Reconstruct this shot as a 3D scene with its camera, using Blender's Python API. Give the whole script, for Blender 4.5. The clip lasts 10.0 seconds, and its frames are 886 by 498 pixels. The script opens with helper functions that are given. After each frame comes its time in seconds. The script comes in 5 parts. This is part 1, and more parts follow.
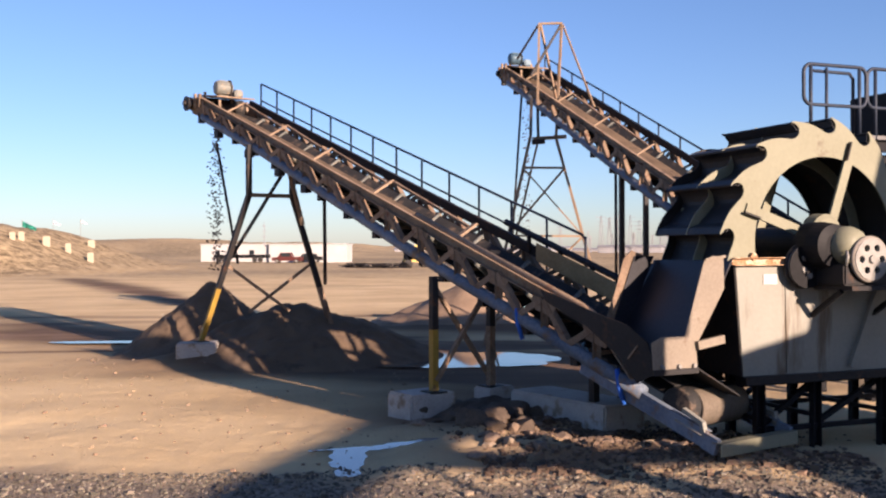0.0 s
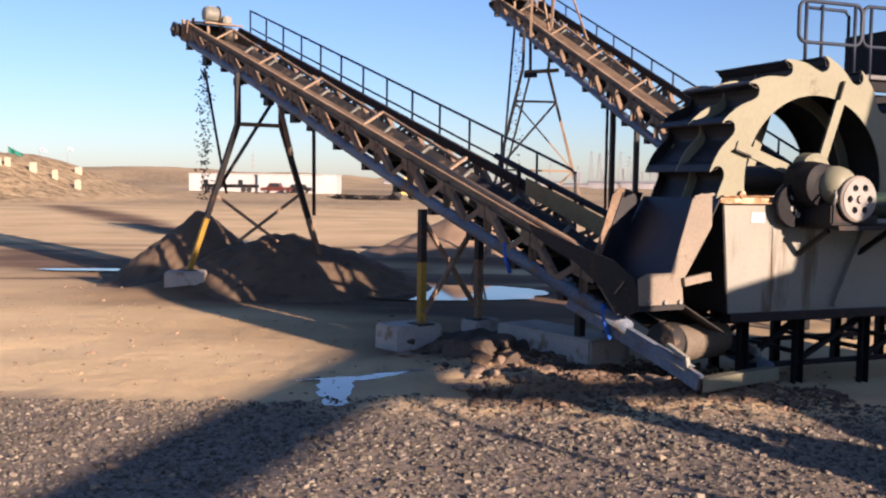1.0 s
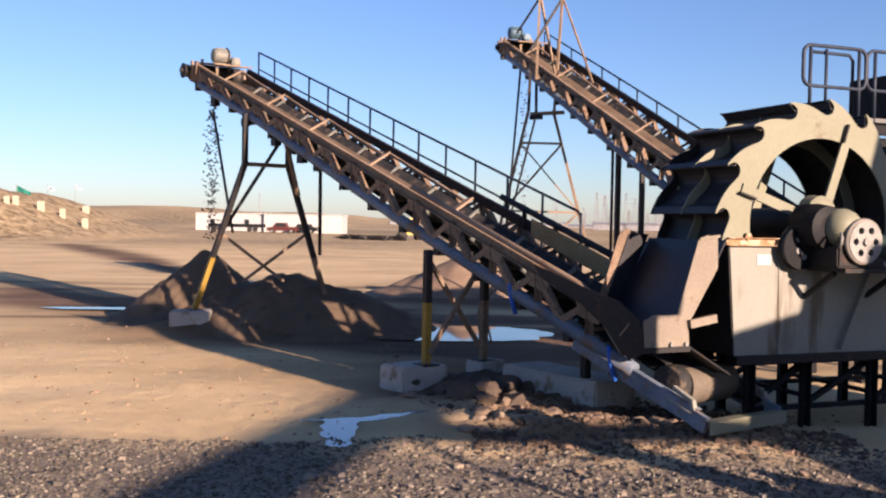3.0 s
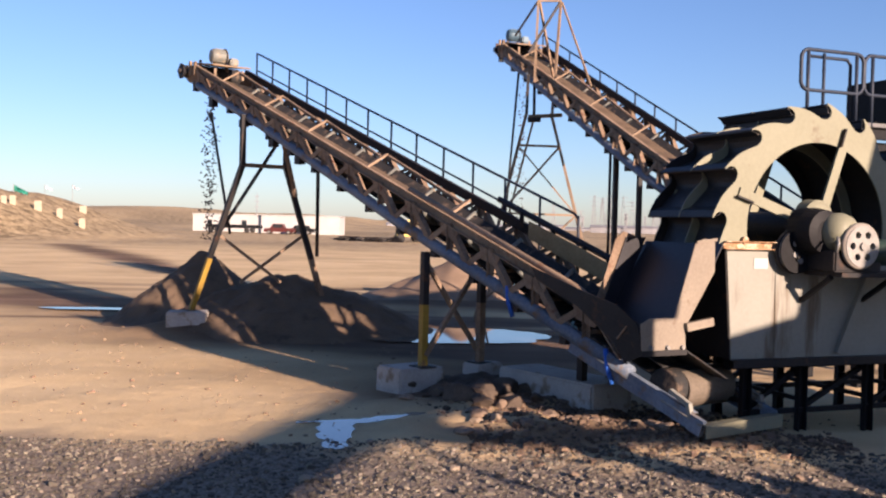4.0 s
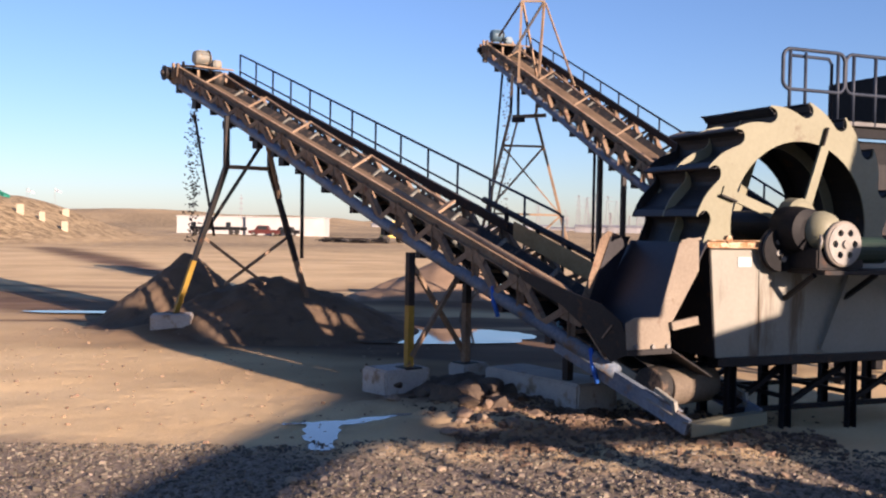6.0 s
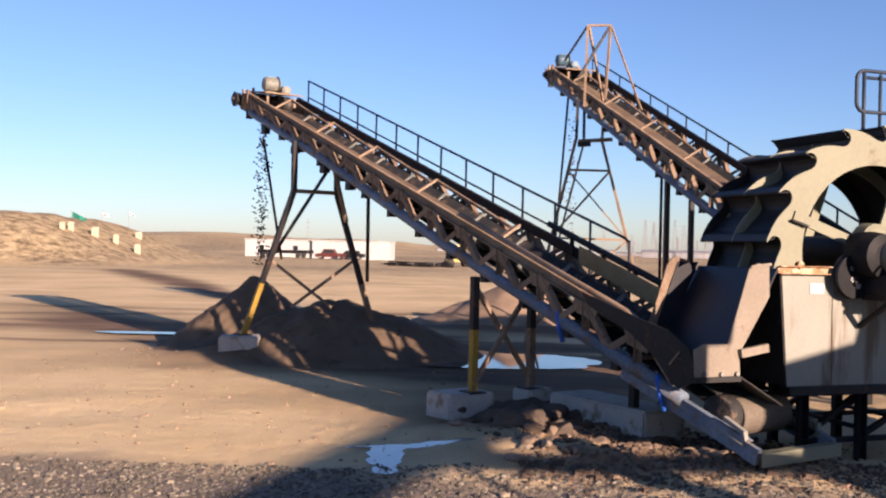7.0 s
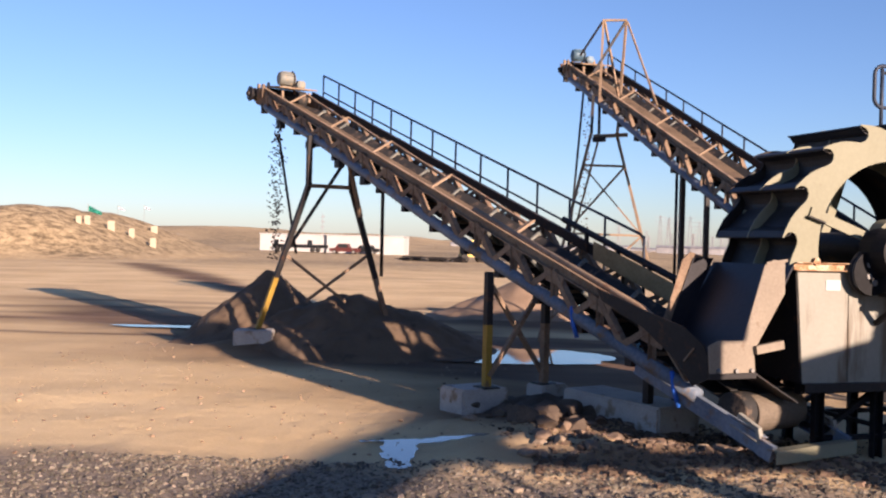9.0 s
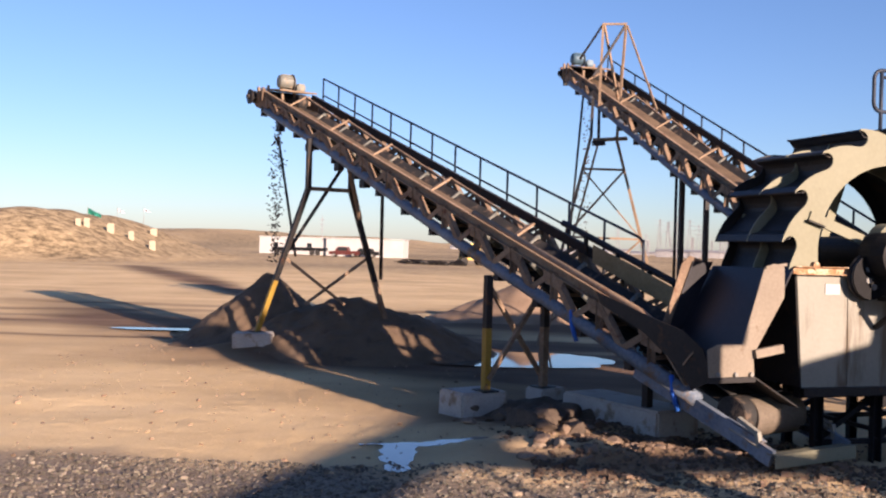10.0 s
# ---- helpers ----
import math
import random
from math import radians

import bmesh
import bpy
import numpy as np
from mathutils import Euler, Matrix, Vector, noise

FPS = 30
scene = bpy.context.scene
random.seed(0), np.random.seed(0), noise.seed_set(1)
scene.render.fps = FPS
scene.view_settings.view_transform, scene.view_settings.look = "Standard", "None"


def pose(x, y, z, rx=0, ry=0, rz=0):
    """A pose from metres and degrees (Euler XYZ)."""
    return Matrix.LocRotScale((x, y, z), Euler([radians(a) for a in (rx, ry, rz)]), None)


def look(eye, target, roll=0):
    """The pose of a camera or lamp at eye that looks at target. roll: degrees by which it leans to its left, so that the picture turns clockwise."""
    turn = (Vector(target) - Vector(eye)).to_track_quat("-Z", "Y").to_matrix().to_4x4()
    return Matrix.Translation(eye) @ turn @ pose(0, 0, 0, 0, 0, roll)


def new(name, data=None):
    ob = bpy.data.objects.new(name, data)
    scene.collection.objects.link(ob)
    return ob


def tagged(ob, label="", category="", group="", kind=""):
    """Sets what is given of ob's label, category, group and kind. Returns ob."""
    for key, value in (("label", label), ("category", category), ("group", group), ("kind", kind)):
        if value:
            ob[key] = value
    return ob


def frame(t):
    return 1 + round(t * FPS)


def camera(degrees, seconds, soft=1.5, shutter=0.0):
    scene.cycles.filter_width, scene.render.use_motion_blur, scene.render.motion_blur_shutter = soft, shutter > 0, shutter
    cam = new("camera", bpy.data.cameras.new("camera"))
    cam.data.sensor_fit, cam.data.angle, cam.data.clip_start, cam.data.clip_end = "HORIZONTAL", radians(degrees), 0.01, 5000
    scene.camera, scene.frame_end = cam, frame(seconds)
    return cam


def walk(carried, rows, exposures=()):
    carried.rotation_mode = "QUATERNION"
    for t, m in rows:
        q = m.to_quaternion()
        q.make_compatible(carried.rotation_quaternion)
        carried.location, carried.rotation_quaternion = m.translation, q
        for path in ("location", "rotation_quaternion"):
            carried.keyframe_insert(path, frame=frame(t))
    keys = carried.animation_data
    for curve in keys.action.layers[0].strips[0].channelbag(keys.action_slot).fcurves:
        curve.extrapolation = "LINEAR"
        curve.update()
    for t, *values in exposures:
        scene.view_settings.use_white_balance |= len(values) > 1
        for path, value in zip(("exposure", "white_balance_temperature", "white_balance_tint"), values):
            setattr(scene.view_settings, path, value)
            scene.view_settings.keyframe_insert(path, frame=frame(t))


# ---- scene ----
EYE = (0.0, 0.0, 2.4)
cam = camera(48.56, 10.0, soft=2.2, shutter=0.0)
walk(cam, [
    (0.0, pose(*EYE, 89.98, 0.18, 0.72)),
    (0.5, pose(*EYE, 86.16, -0.45, 0.18)),
    (1.0, pose(*EYE, 86.08, -0.78, 0.11)),
    (1.5, pose(*EYE, 86.91, -0.95, 0.13)),
    (2.0, pose(*EYE, 87.40, -1.15, 0.40)),
    (2.5, pose(*EYE, 88.17, -1.01, 0.45)),
    (4.0, pose(*EYE, 88.56, -1.39, 0.29)),
    (4.5, pose(*EYE, 88.60, -1.40, 0.00)),
    (5.0, pose(*EYE, 88.63, -1.27, -0.22)),
    (6.5, pose(*EYE, 88.61, -0.98, -0.66)),
    (7.0, pose(*EYE, 89.95, -1.28, 3.19)),
    (7.5, pose(*EYE, 89.51, -1.79, 5.31)),
    (8.0, pose(*EYE, 89.50, -1.65, 5.15)),
    (8.5, pose(*EYE, 89.46, -1.47, 4.61)),
    (9.0, pose(*EYE, 89.64, -1.50, 4.02)),
    (9.5, pose(*EYE, 89.71, -1.57, 4.05)),
    (10.0, pose(*EYE, 89.83, -1.62, 3.99)),
], [(0.0, 1.45, 6250, 30), (10.0, 1.45, 6250, 30)])

# ---- world and sun ----
SHADOW_AZ, SUN_EL = radians(38.5), radians(14.0)
world = bpy.data.worlds.new("world")
scene.world = world
world.use_nodes = True
wn, wl = world.node_tree.nodes, world.node_tree.links
sky = wn.new("ShaderNodeTexSky")
sky.sky_type = "NISHITA"
sky.sun_disc = False
sky.sun_elevation = SUN_EL
sky.sun_rotation = math.pi - SHADOW_AZ
sky.air_density, sky.dust_density, sky.ozone_density = 1.0, 0.3, 4.4
wn["Background"].inputs["Strength"].default_value = 0.060
wl.new(sky.outputs["Color"], wn["Background"].inputs["Color"])
lamp = bpy.data.lights.new("sun", "SUN")
lamp.energy, lamp.angle, lamp.color = 4.7, radians(0.6), (1.0, 0.81, 0.56)
sun = new("sun", lamp)
sun.matrix_world = look((20 * math.sin(SHADOW_AZ), -20 * math.cos(SHADOW_AZ), 20 * math.tan(SUN_EL) + 2), (0, 0, 2))


# ---- materials ----
def material(name, dark, light, rough=0.7, metal=0.0, scale=3.0, fine=40.0, bump=0.15, stain=None, stain_at=0.58, gloss_var=0.1, spec=0.25, run=1.0):
    """Two-scale noise between two colours, with an optional stain colour, fine relief and uneven gloss."""
    m = bpy.data.materials.new(name)
    m.use_nodes = True
    n, l = m.node_tree.nodes, m.node_tree.links
    b = n["Principled BSDF"]
    co = n.new("ShaderNodeTexCoord")
    big = n.new("ShaderNodeTexNoise")
    big.inputs["Scale"].default_value, big.inputs["Detail"].default_value = scale, 5
    small = n.new("ShaderNodeTexNoise")
    small.inputs["Scale"].default_value, small.inputs["Detail"].default_value = fine, 4
    for t in (big, small):
        l.new(co.outputs["Object"], t.inputs["Vector"])
    add = n.new("ShaderNodeMath")
    add.operation = "MULTIPLY_ADD"
    l.new(small.outputs["Fac"], add.inputs[0])
    add.inputs[1].default_value = 0.45
    half = n.new("ShaderNodeMath")
    half.operation = "MULTIPLY"
    half.inputs[1].default_value = 0.6
    l.new(big.outputs["Fac"], half.inputs[0])
    l.new(half.outputs[0], add.inputs[2])
    ramp = n.new("ShaderNodeValToRGB")
    ramp.color_ramp.elements[0].position, ramp.color_ramp.elements[1].position = 0.33, 0.72
    ramp.color_ramp.elements[0].color, ramp.color_ramp.elements[1].color = (*dark, 1), (*light, 1)
    l.new(add.outputs[0], ramp.inputs["Fac"])
    colour = ramp.outputs["Color"]
    if stain:
        spot = n.new("ShaderNodeTexNoise")
        spot.inputs["Scale"].default_value, spot.inputs["Detail"].default_value = scale * 1.7, 7
        spot.inputs["Roughness"].default_value = 0.65
        drip = n.new("ShaderNodeMapping")
        drip.inputs["Scale"].default_value = (1, 1, run)
        l.new(co.outputs["Object"], drip.inputs["Vector"])
        l.new(drip.outputs["Vector"], spot.inputs["Vector"])
        edge = n.new("ShaderNodeValToRGB")
        edge.color_ramp.elements[0].position, edge.color_ramp.elements[1].position = stain_at - 0.05, stain_at + 0.06
        l.new(spot.outputs["Fac"], edge.inputs["Fac"])
        mix = n.new("ShaderNodeMix")
        mix.data_type = "RGBA"
        l.new(edge.outputs["Color"], mix.inputs["Factor"])
        l.new(colour, mix.inputs["A"])
        mix.inputs["B"].default_value = (*stain, 1)
        colour = mix.outputs["Result"]
    l.new(colour, b.inputs["Base Color"])
    b.inputs["Metallic"].default_value = metal
    b.inputs["Specular IOR Level"].default_value = spec
    r = n.new("ShaderNodeMapRange")
    r.inputs["To Min"].default_value, r.inputs["To Max"].default_value = max(0.02, rough - gloss_var), min(1, rough + gloss_var)
    l.new(big.outputs["Fac"], r.inputs["Value"])
    l.new(r.outputs["Result"], b.inputs["Roughness"])
    if bump:
        bp = n.new("ShaderNodeBump")
        bp.inputs["Strength"].default_value, bp.inputs["Distance"].default_value = bump, 0.02
        l.new(add.outputs[0], bp.inputs["Height"])
        l.new(bp.outputs["Normal"], b.inputs["Normal"])
    return m


DUSTY = material("dusty_brown_steel", (0.10, 0.066, 0.044), (0.27, 0.19, 0.128), 0.75, 0.0, 2.5, 30, 0.2, (0.12, 0.05, 0.03), 0.62)
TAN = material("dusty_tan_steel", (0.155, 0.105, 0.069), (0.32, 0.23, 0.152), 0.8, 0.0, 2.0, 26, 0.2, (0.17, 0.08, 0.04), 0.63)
BLUE_PIPE = material("dull_blue_steel", (0.07, 0.10, 0.15), (0.20, 0.23, 0.27), 0.6, 0.05, 2.0, 22, 0.1, (0.16, 0.11, 0.07), 0.6)
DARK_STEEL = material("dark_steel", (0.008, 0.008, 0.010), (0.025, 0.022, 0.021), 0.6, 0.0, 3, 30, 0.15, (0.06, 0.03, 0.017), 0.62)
RAIL = material("dark_blue_rail_paint", (0.012, 0.018, 0.032), (0.03, 0.04, 0.06), 0.5, 0.0, 4, 40, 0.05)
YELLOW = material("faded_yellow_paint", (0.21, 0.125, 0.02), (0.33, 0.21, 0.035), 0.6, 0, 3, 30, 0.1, (0.16, 0.10, 0.05), 0.62)
BELT = material("black_rubber_belt", (0.012, 0.012, 0.013), (0.04, 0.038, 0.036), 0.75, 0, 3, 50, 0.2, (0.12, 0.085, 0.06), 0.6)
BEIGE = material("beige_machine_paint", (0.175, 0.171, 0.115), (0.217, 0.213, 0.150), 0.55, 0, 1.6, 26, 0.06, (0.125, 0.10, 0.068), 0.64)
SHEET = material("pale_grey_sheet_paint", (0.20, 0.195, 0.165), (0.25, 0.243, 0.208), 0.5, 0, 1.6, 24, 0.05, (0.115, 0.088, 0.06), 0.60, run=0.14)
BUCKET = material("worn_bucket_steel", (0.014, 0.015, 0.018), (0.045, 0.045, 0.05), 0.5, 0.1, 2.5, 30, 0.15, (0.085, 0.065, 0.045), 0.66)
RUST = material("rusty_flange", (0.16, 0.07, 0.03), (0.42, 0.25, 0.13), 0.85, 0, 5, 40, 0.3, (0.5, 0.42, 0.3), 0.55)
WORN_PLATE = material("dusty_chute_plate", (0.15, 0.122, 0.092), (0.235, 0.197, 0.15), 0.6, 0.0, 2.5, 30, 0.12, (0.11, 0.07, 0.045), 0.64)
RUBBER_SHEET = material("wet_dark_rubber_lining", (0.008, 0.008, 0.011), (0.022, 0.021, 0.028), 0.4, 0, 2, 30, 0.1)
MOTOR_GREY = material("grey_green_motor_paint", (0.12, 0.125, 0.11), (0.20, 0.20, 0.175), 0.5, 0.1, 4, 40, 0.06, (0.3, 0.22, 0.14), 0.6)
MOTOR_BLUE = material("blue_motor_paint", (0.035, 0.075, 0.11), (0.07, 0.12, 0.16), 0.45, 0.1, 4, 40, 0.06)
BLUE = material("bright_blue_paint", (0.01, 0.06, 0.30), (0.03, 0.13, 0.48), 0.5, 0, 4, 40, 0.05)
CYAN = material("pale_blue_idler_tape", (0.25, 0.5, 0.62), (0.4, 0.66, 0.75), 0.5, 0, 5, 50, 0.05)
CAST = material("bare_cast_iron", (0.17, 0.165, 0.15), (0.28, 0.27, 0.25), 0.5, 0.1, 5, 40, 0.1, (0.28, 0.22, 0.16), 0.64)
CONCRETE = material("grey_concrete", (0.28, 0.26, 0.24), (0.46, 0.43, 0.39), 0.9, 0, 2.5, 35, 0.3, (0.22, 0.17, 0.12), 0.6)
WHITE_WALL = material("white_cabin_panel", (0.36, 0.36, 0.35), (0.44, 0.44, 0.43), 0.6, 0, 0.5, 6, 0.02)
DARK_GLASS = material("dark_window_glass", (0.015, 0.02, 0.025), (0.03, 0.035, 0.04), 0.1, 0, 2, 10, 0, None)
MAROON = material("dull_red_car_paint", (0.06, 0.018, 0.016), (0.10, 0.028, 0.024), 0.35, 0, 2, 20, 0.02)
CHARCOAL = material("charcoal_paint", (0.006, 0.006, 0.007), (0.016, 0.016, 0.018), 0.55, 0, 2, 20, 0.05, spec=0.12)
GREEN_CLOTH = material("green_flag_cloth", (0.02, 0.22, 0.16), (0.04, 0.34, 0.25), 0.8, 0, 3, 30, 0.05)
WHITE_CLOTH = material("white_flag_cloth", (0.7, 0.72, 0.75), (0.8, 0.8, 0.82), 0.8, 0, 3, 30, 0.05)
BUSH_YELLOW = material("yellow_machine_paint", (0.50, 0.36, 0.08), (0.66, 0.48, 0.14), 0.55, 0, 1, 12, 0.05, (0.2, 0.15, 0.1), 0.6)
# damp sand, toned below its own colour to include the pile's shade
SAND_DARK = material("damp_shade_dark_sand", (0.08, 0.055, 0.036), (0.165, 0.115, 0.075), 0.95, 0, 1.6, 60, 0.6, (0.075, 0.052, 0.036), 0.62)
ROCK = material("dusty_rubble_rock", (0.12, 0.085, 0.06), (0.27, 0.195, 0.14), 0.9, 0, 4, 45, 0.5, (0.14, 0.11, 0.09), 0.6)
DARK_ROCK = material("damp_dark_rock", (0.045, 0.034, 0.026), (0.115, 0.085, 0.064), 0.9, 0, 4, 45, 0.5)
PALE_ROCK = material("pale_tan_stone", (0.20, 0.152, 0.105), (0.33, 0.26, 0.19), 0.9, 0, 5, 45, 0.4)
HAZE_BLUE = material("far_grey_steel", (0.20, 0.20, 0.21), (0.26, 0.26, 0.27), 0.8, 0, 0.3, 2, 0.0)
BROWN_WALL = material("plain_dusty_wall", (0.30, 0.25, 0.2), (0.4, 0.34, 0.28), 0.9, 0, 1, 20, 0.2)


def island_material(name, ramp_colours, rough=0.9):
    """For a joined mass of loose pieces: each piece takes its own shade."""
    m = bpy.data.materials.new(name)
    m.use_nodes = True
    n, l = m.node_tree.nodes, m.node_tree.links
    b = n["Principled BSDF"]
    g = n.new("ShaderNodeNewGeometry")
    ramp = n.new("ShaderNodeValToRGB")
    while len(ramp.color_ramp.elements) < len(ramp_colours):
        ramp.color_ramp.elements.new(0.5)
    for i, c in enumerate(ramp_colours):
        ramp.color_ramp.elements[i].position = i / (len(ramp_colours) - 1)
        ramp.color_ramp.elements[i].color = (*c, 1)
    l.new(g.outputs["Random Per Island"], ramp.inputs["Fac"])
    co = n.new("ShaderNodeTexCoord")
    t = n.new("ShaderNodeTexNoise")
    t.inputs["Scale"].default_value, t.inputs["Detail"].default_value = 60, 3
    l.new(co.outputs["Object"], t.inputs["Vector"])
    mix = n.new("ShaderNodeMix")
    mix.data_type, mix.blend_type = "RGBA", "MULTIPLY"
    mix.inputs["Factor"].default_value = 0.5
    l.new(ramp.outputs["Color"], mix.inputs["A"])
    l.new(t.outputs["Color"], mix.inputs["B"])
    l.new(mix.outputs["Result"], b.inputs["Base Color"])
    b.inputs["Roughness"].default_value = rough
    return m


GRAVEL = island_material("mixed_gravel", [(0.060, 0.049, 0.037), (0.102, 0.086, 0.066), (0.154, 0.131, 0.101), (0.32, 0.27, 0.205)])
RUBBLE = island_material("brown_rubble_chips", [(0.06, 0.039, 0.026), (0.125, 0.08, 0.051), (0.25, 0.168, 0.11)])
CLOD = island_material("dry_clods", [(0.14, 0.09, 0.06), (0.24, 0.16, 0.10), (0.40, 0.28, 0.18)])
GRAINS = island_material("falling_damp_sand", [(0.05, 0.04, 0.035), (0.10, 0.08, 0.065)])


def ground_material():
    """Dry sand, damp earth with painted-in shade, gravel grit by the ground's own surface masks, with tyre marks,
    pebbles and ripples.
    """
    m = bpy.data.materials.new("desert_ground")
    m.use_nodes = True
    n, l = m.node_tree.nodes, m.node_tree.links
    b = n["Principled BSDF"]
    co = n.new("ShaderNodeTexCoord")
    mask = n.new("ShaderNodeVertexColor")
    mask.layer_name = "surface"
    split = n.new("ShaderNodeSeparateColor")
    l.new(mask.outputs["Color"], split.inputs["Color"])

    def tex(scale, detail=6, rough=0.6, squash=None):
        t = n.new("ShaderNodeTexNoise")
        t.inputs["Scale"].default_value, t.inputs["Detail"].default_value, t.inputs["Roughness"].default_value = scale, detail, rough
        if squash:
            mp = n.new("ShaderNodeMapping")
            mp.inputs["Scale"].default_value = squash
            mp.inputs["Rotation"].default_value = (0, 0, radians(-14))
            l.new(co.outputs["Object"], mp.inputs["Vector"])
            l.new(mp.outputs["Vector"], t.inputs["Vector"])
        else:
            l.new(co.outputs["Object"], t.inputs["Vector"])
        return t.outputs["Fac"]

    def ramp(fac, stops):
        r = n.new("ShaderNodeValToRGB")
        while len(r.color_ramp.elements) < len(stops):
            r.color_ramp.elements.new(0.5)
        for i, (p, c) in enumerate(stops):
            r.color_ramp.elements[i].position, r.color_ramp.elements[i].color = p, (*c, 1)
        l.new(fac, r.inputs["Fac"])
        return r.outputs["Color"]

    def mix(fac, a, c, blend="MIX"):
        x = n.new("ShaderNodeMix")
        x.data_type, x.blend_type = "RGBA", blend
        if isinstance(fac, float):
            x.inputs["Factor"].default_value = fac
        else:
            l.new(fac, x.inputs["Factor"])
        l.new(a, x.inputs["A"])
        if isinstance(c, tuple):
            x.inputs["B"].default_value = (*c, 1)
        else:
            l.new(c, x.inputs["B"])
        return x.outputs["Result"]

    broad = tex(0.22, 6, 0.6)
    streak = tex(0.42, 4, 0.55, (0.3, 1.0, 1.0))
    grit = tex(28, 5, 0.7)
    sand = ramp(broad, [(0.3, (0.50, 0.355, 0.18)), (0.5, (0.70, 0.515, 0.265)), (0.68, (0.82, 0.635, 0.35))])
    sand = mix(0.38, sand, ramp(streak, [(0.36, (0.34, 0.23, 0.115)), (0.55, (0.66, 0.49, 0.265)), (0.7, (0.80, 0.625, 0.36))]))
    sand = mix(0.25, sand, ramp(grit, [(0.35, (0.36, 0.245, 0.145)), (0.65, (0.70, 0.51, 0.32))]))
    # dark earth tone: real damp, and shade put into the ground colour
    damp_shade = ramp(streak, [(0.3, (0.07, 0.045, 0.03)), (0.55, (0.16, 0.10, 0.062)), (0.75, (0.34, 0.22, 0.135))])
    grav = ramp(tex(16, 6, 0.75), [(0.3, (0.095, 0.075, 0.057)), (0.5, (0.198, 0.16, 0.123)), (0.7, (0.355, 0.29, 0.222))])
    c = mix(split.outputs["Red"], sand, damp_shade)
    c = mix(split.outputs["Green"], c, grav)
    scrub = ramp(tex(0.9, 7, 0.75), [(0.38, (0.12, 0.088, 0.052)), (0.5, (0.30, 0.225, 0.13)), (0.64, (0.50, 0.385, 0.225))])
    c = mix(split.outputs["Blue"], c, scrub)
    l.new(c, b.inputs["Base Color"])
    b.inputs["Roughness"].default_value = 0.95
    b.inputs["Specular IOR Level"].default_value = 0.15
    bp = n.new("ShaderNodeBump")
    bp.inputs["Strength"].default_value, bp.inputs["Distance"].default_value = 0.7, 0.03
    h = n.new("ShaderNodeMath")
    h.operation = "MULTIPLY_ADD"
    l.new(grit, h.inputs[0])
    h.inputs[1].default_value = 0.4
    l.new(tex(5, 6, 0.7), h.inputs[2])
    l.new(h.outputs[0], bp.inputs["Height"])
    l.new(bp.outputs["Normal"], b.inputs["Normal"])
    return m


def water_material(name, tint, rough):
    m = bpy.data.materials.new(name)
    m.use_nodes = True
    n, l = m.node_tree.nodes, m.node_tree.links
    b = n["Principled BSDF"]
    b.inputs["Base Color"].default_value = (*tint, 1)
    b.inputs["Roughness"].default_value = rough
    b.inputs["IOR"].default_value = 1.45
    b.inputs["Specular IOR Level"].default_value = 0.8
    co = n.new("ShaderNodeTexCoord")
    t = n.new("ShaderNodeTexNoise")
    t.inputs["Scale"].default_value = 6
    l.new(co.outputs["Object"], t.inputs["Vector"])
    bp = n.new("ShaderNodeBump")
    bp.inputs["Strength"].default_value, bp.inputs["Distance"].default_value = 0.05, 0.01
    l.new(t.outputs["Fac"], bp.inputs["Height"])
    l.new(bp.outputs["Normal"], b.inputs["Normal"])
    return m


GROUND = ground_material()
WATER = water_material("still_puddle_water", (0.10, 0.09, 0.075), 0.04)
ICE = water_material("icy_puddle_water", (0.13, 0.14, 0.16), 0.08)


# ---- mesh helpers ----
def part(name, bm, mat, parent=None, label="", smooth=False):
    me = bpy.data.meshes.new(name)
    bmesh.ops.recalc_face_normals(bm, faces=bm.faces)
    bm.to_mesh(me)
    bm.free()
    me.materials.append(mat)
    if smooth:
        me.shade_smooth()
    ob = new(name, me)
    ob.parent = parent
    if label:
        ob["label"] = label
    return ob


def base(name, m, label, category, group="", kind=""):
    e = new(name)
    e.empty_display_size = 0.3
    e.matrix_world = m
    return tagged(e, label, category, group, kind)


def bar(bm, p, q, w, h, up=(0, 0, 1)):
    """A box of section w (sideways) by h (along up) from p to q."""
    p, q = Vector(p), Vector(q)
    d = (q - p).normalized()
    up = Vector(up)
    side = d.cross(up)
    if side.length < 1e-4:
        side = d.cross(Vector((1, 0, 0)))
    side.normalize()
    top = side.cross(d).normalized()
    vs = [bm.verts.new(o + side * a * w / 2 + top * b * h / 2) for o in (p, q) for a, b in ((-1, -1), (1, -1), (1, 1), (-1, 1))]
    for f in ((0, 1, 2, 3), (7, 6, 5, 4), (0, 4, 5, 1), (1, 5, 6, 2), (2, 6, 7, 3), (3, 7, 4, 0)):
        bm.faces.new([vs[i] for i in f])
    return bm


def angle_bar(bm, p, q, w, t=0.008, up=(0, 0, 1)):
    """An L section from p to q."""
    p, q = Vector(p), Vector(q)
    d = (q - p).normalized()
    side = d.cross(Vector(up)).normalized()
    top = side.cross(d).normalized()
    bar(bm, p, q, w, t, up)
    o = side * (w / 2 - t / 2) + top * (-w / 2 - t / 2 - 0.0005)
    bar(bm, p + o, q + o, t, w, up)
    return bm


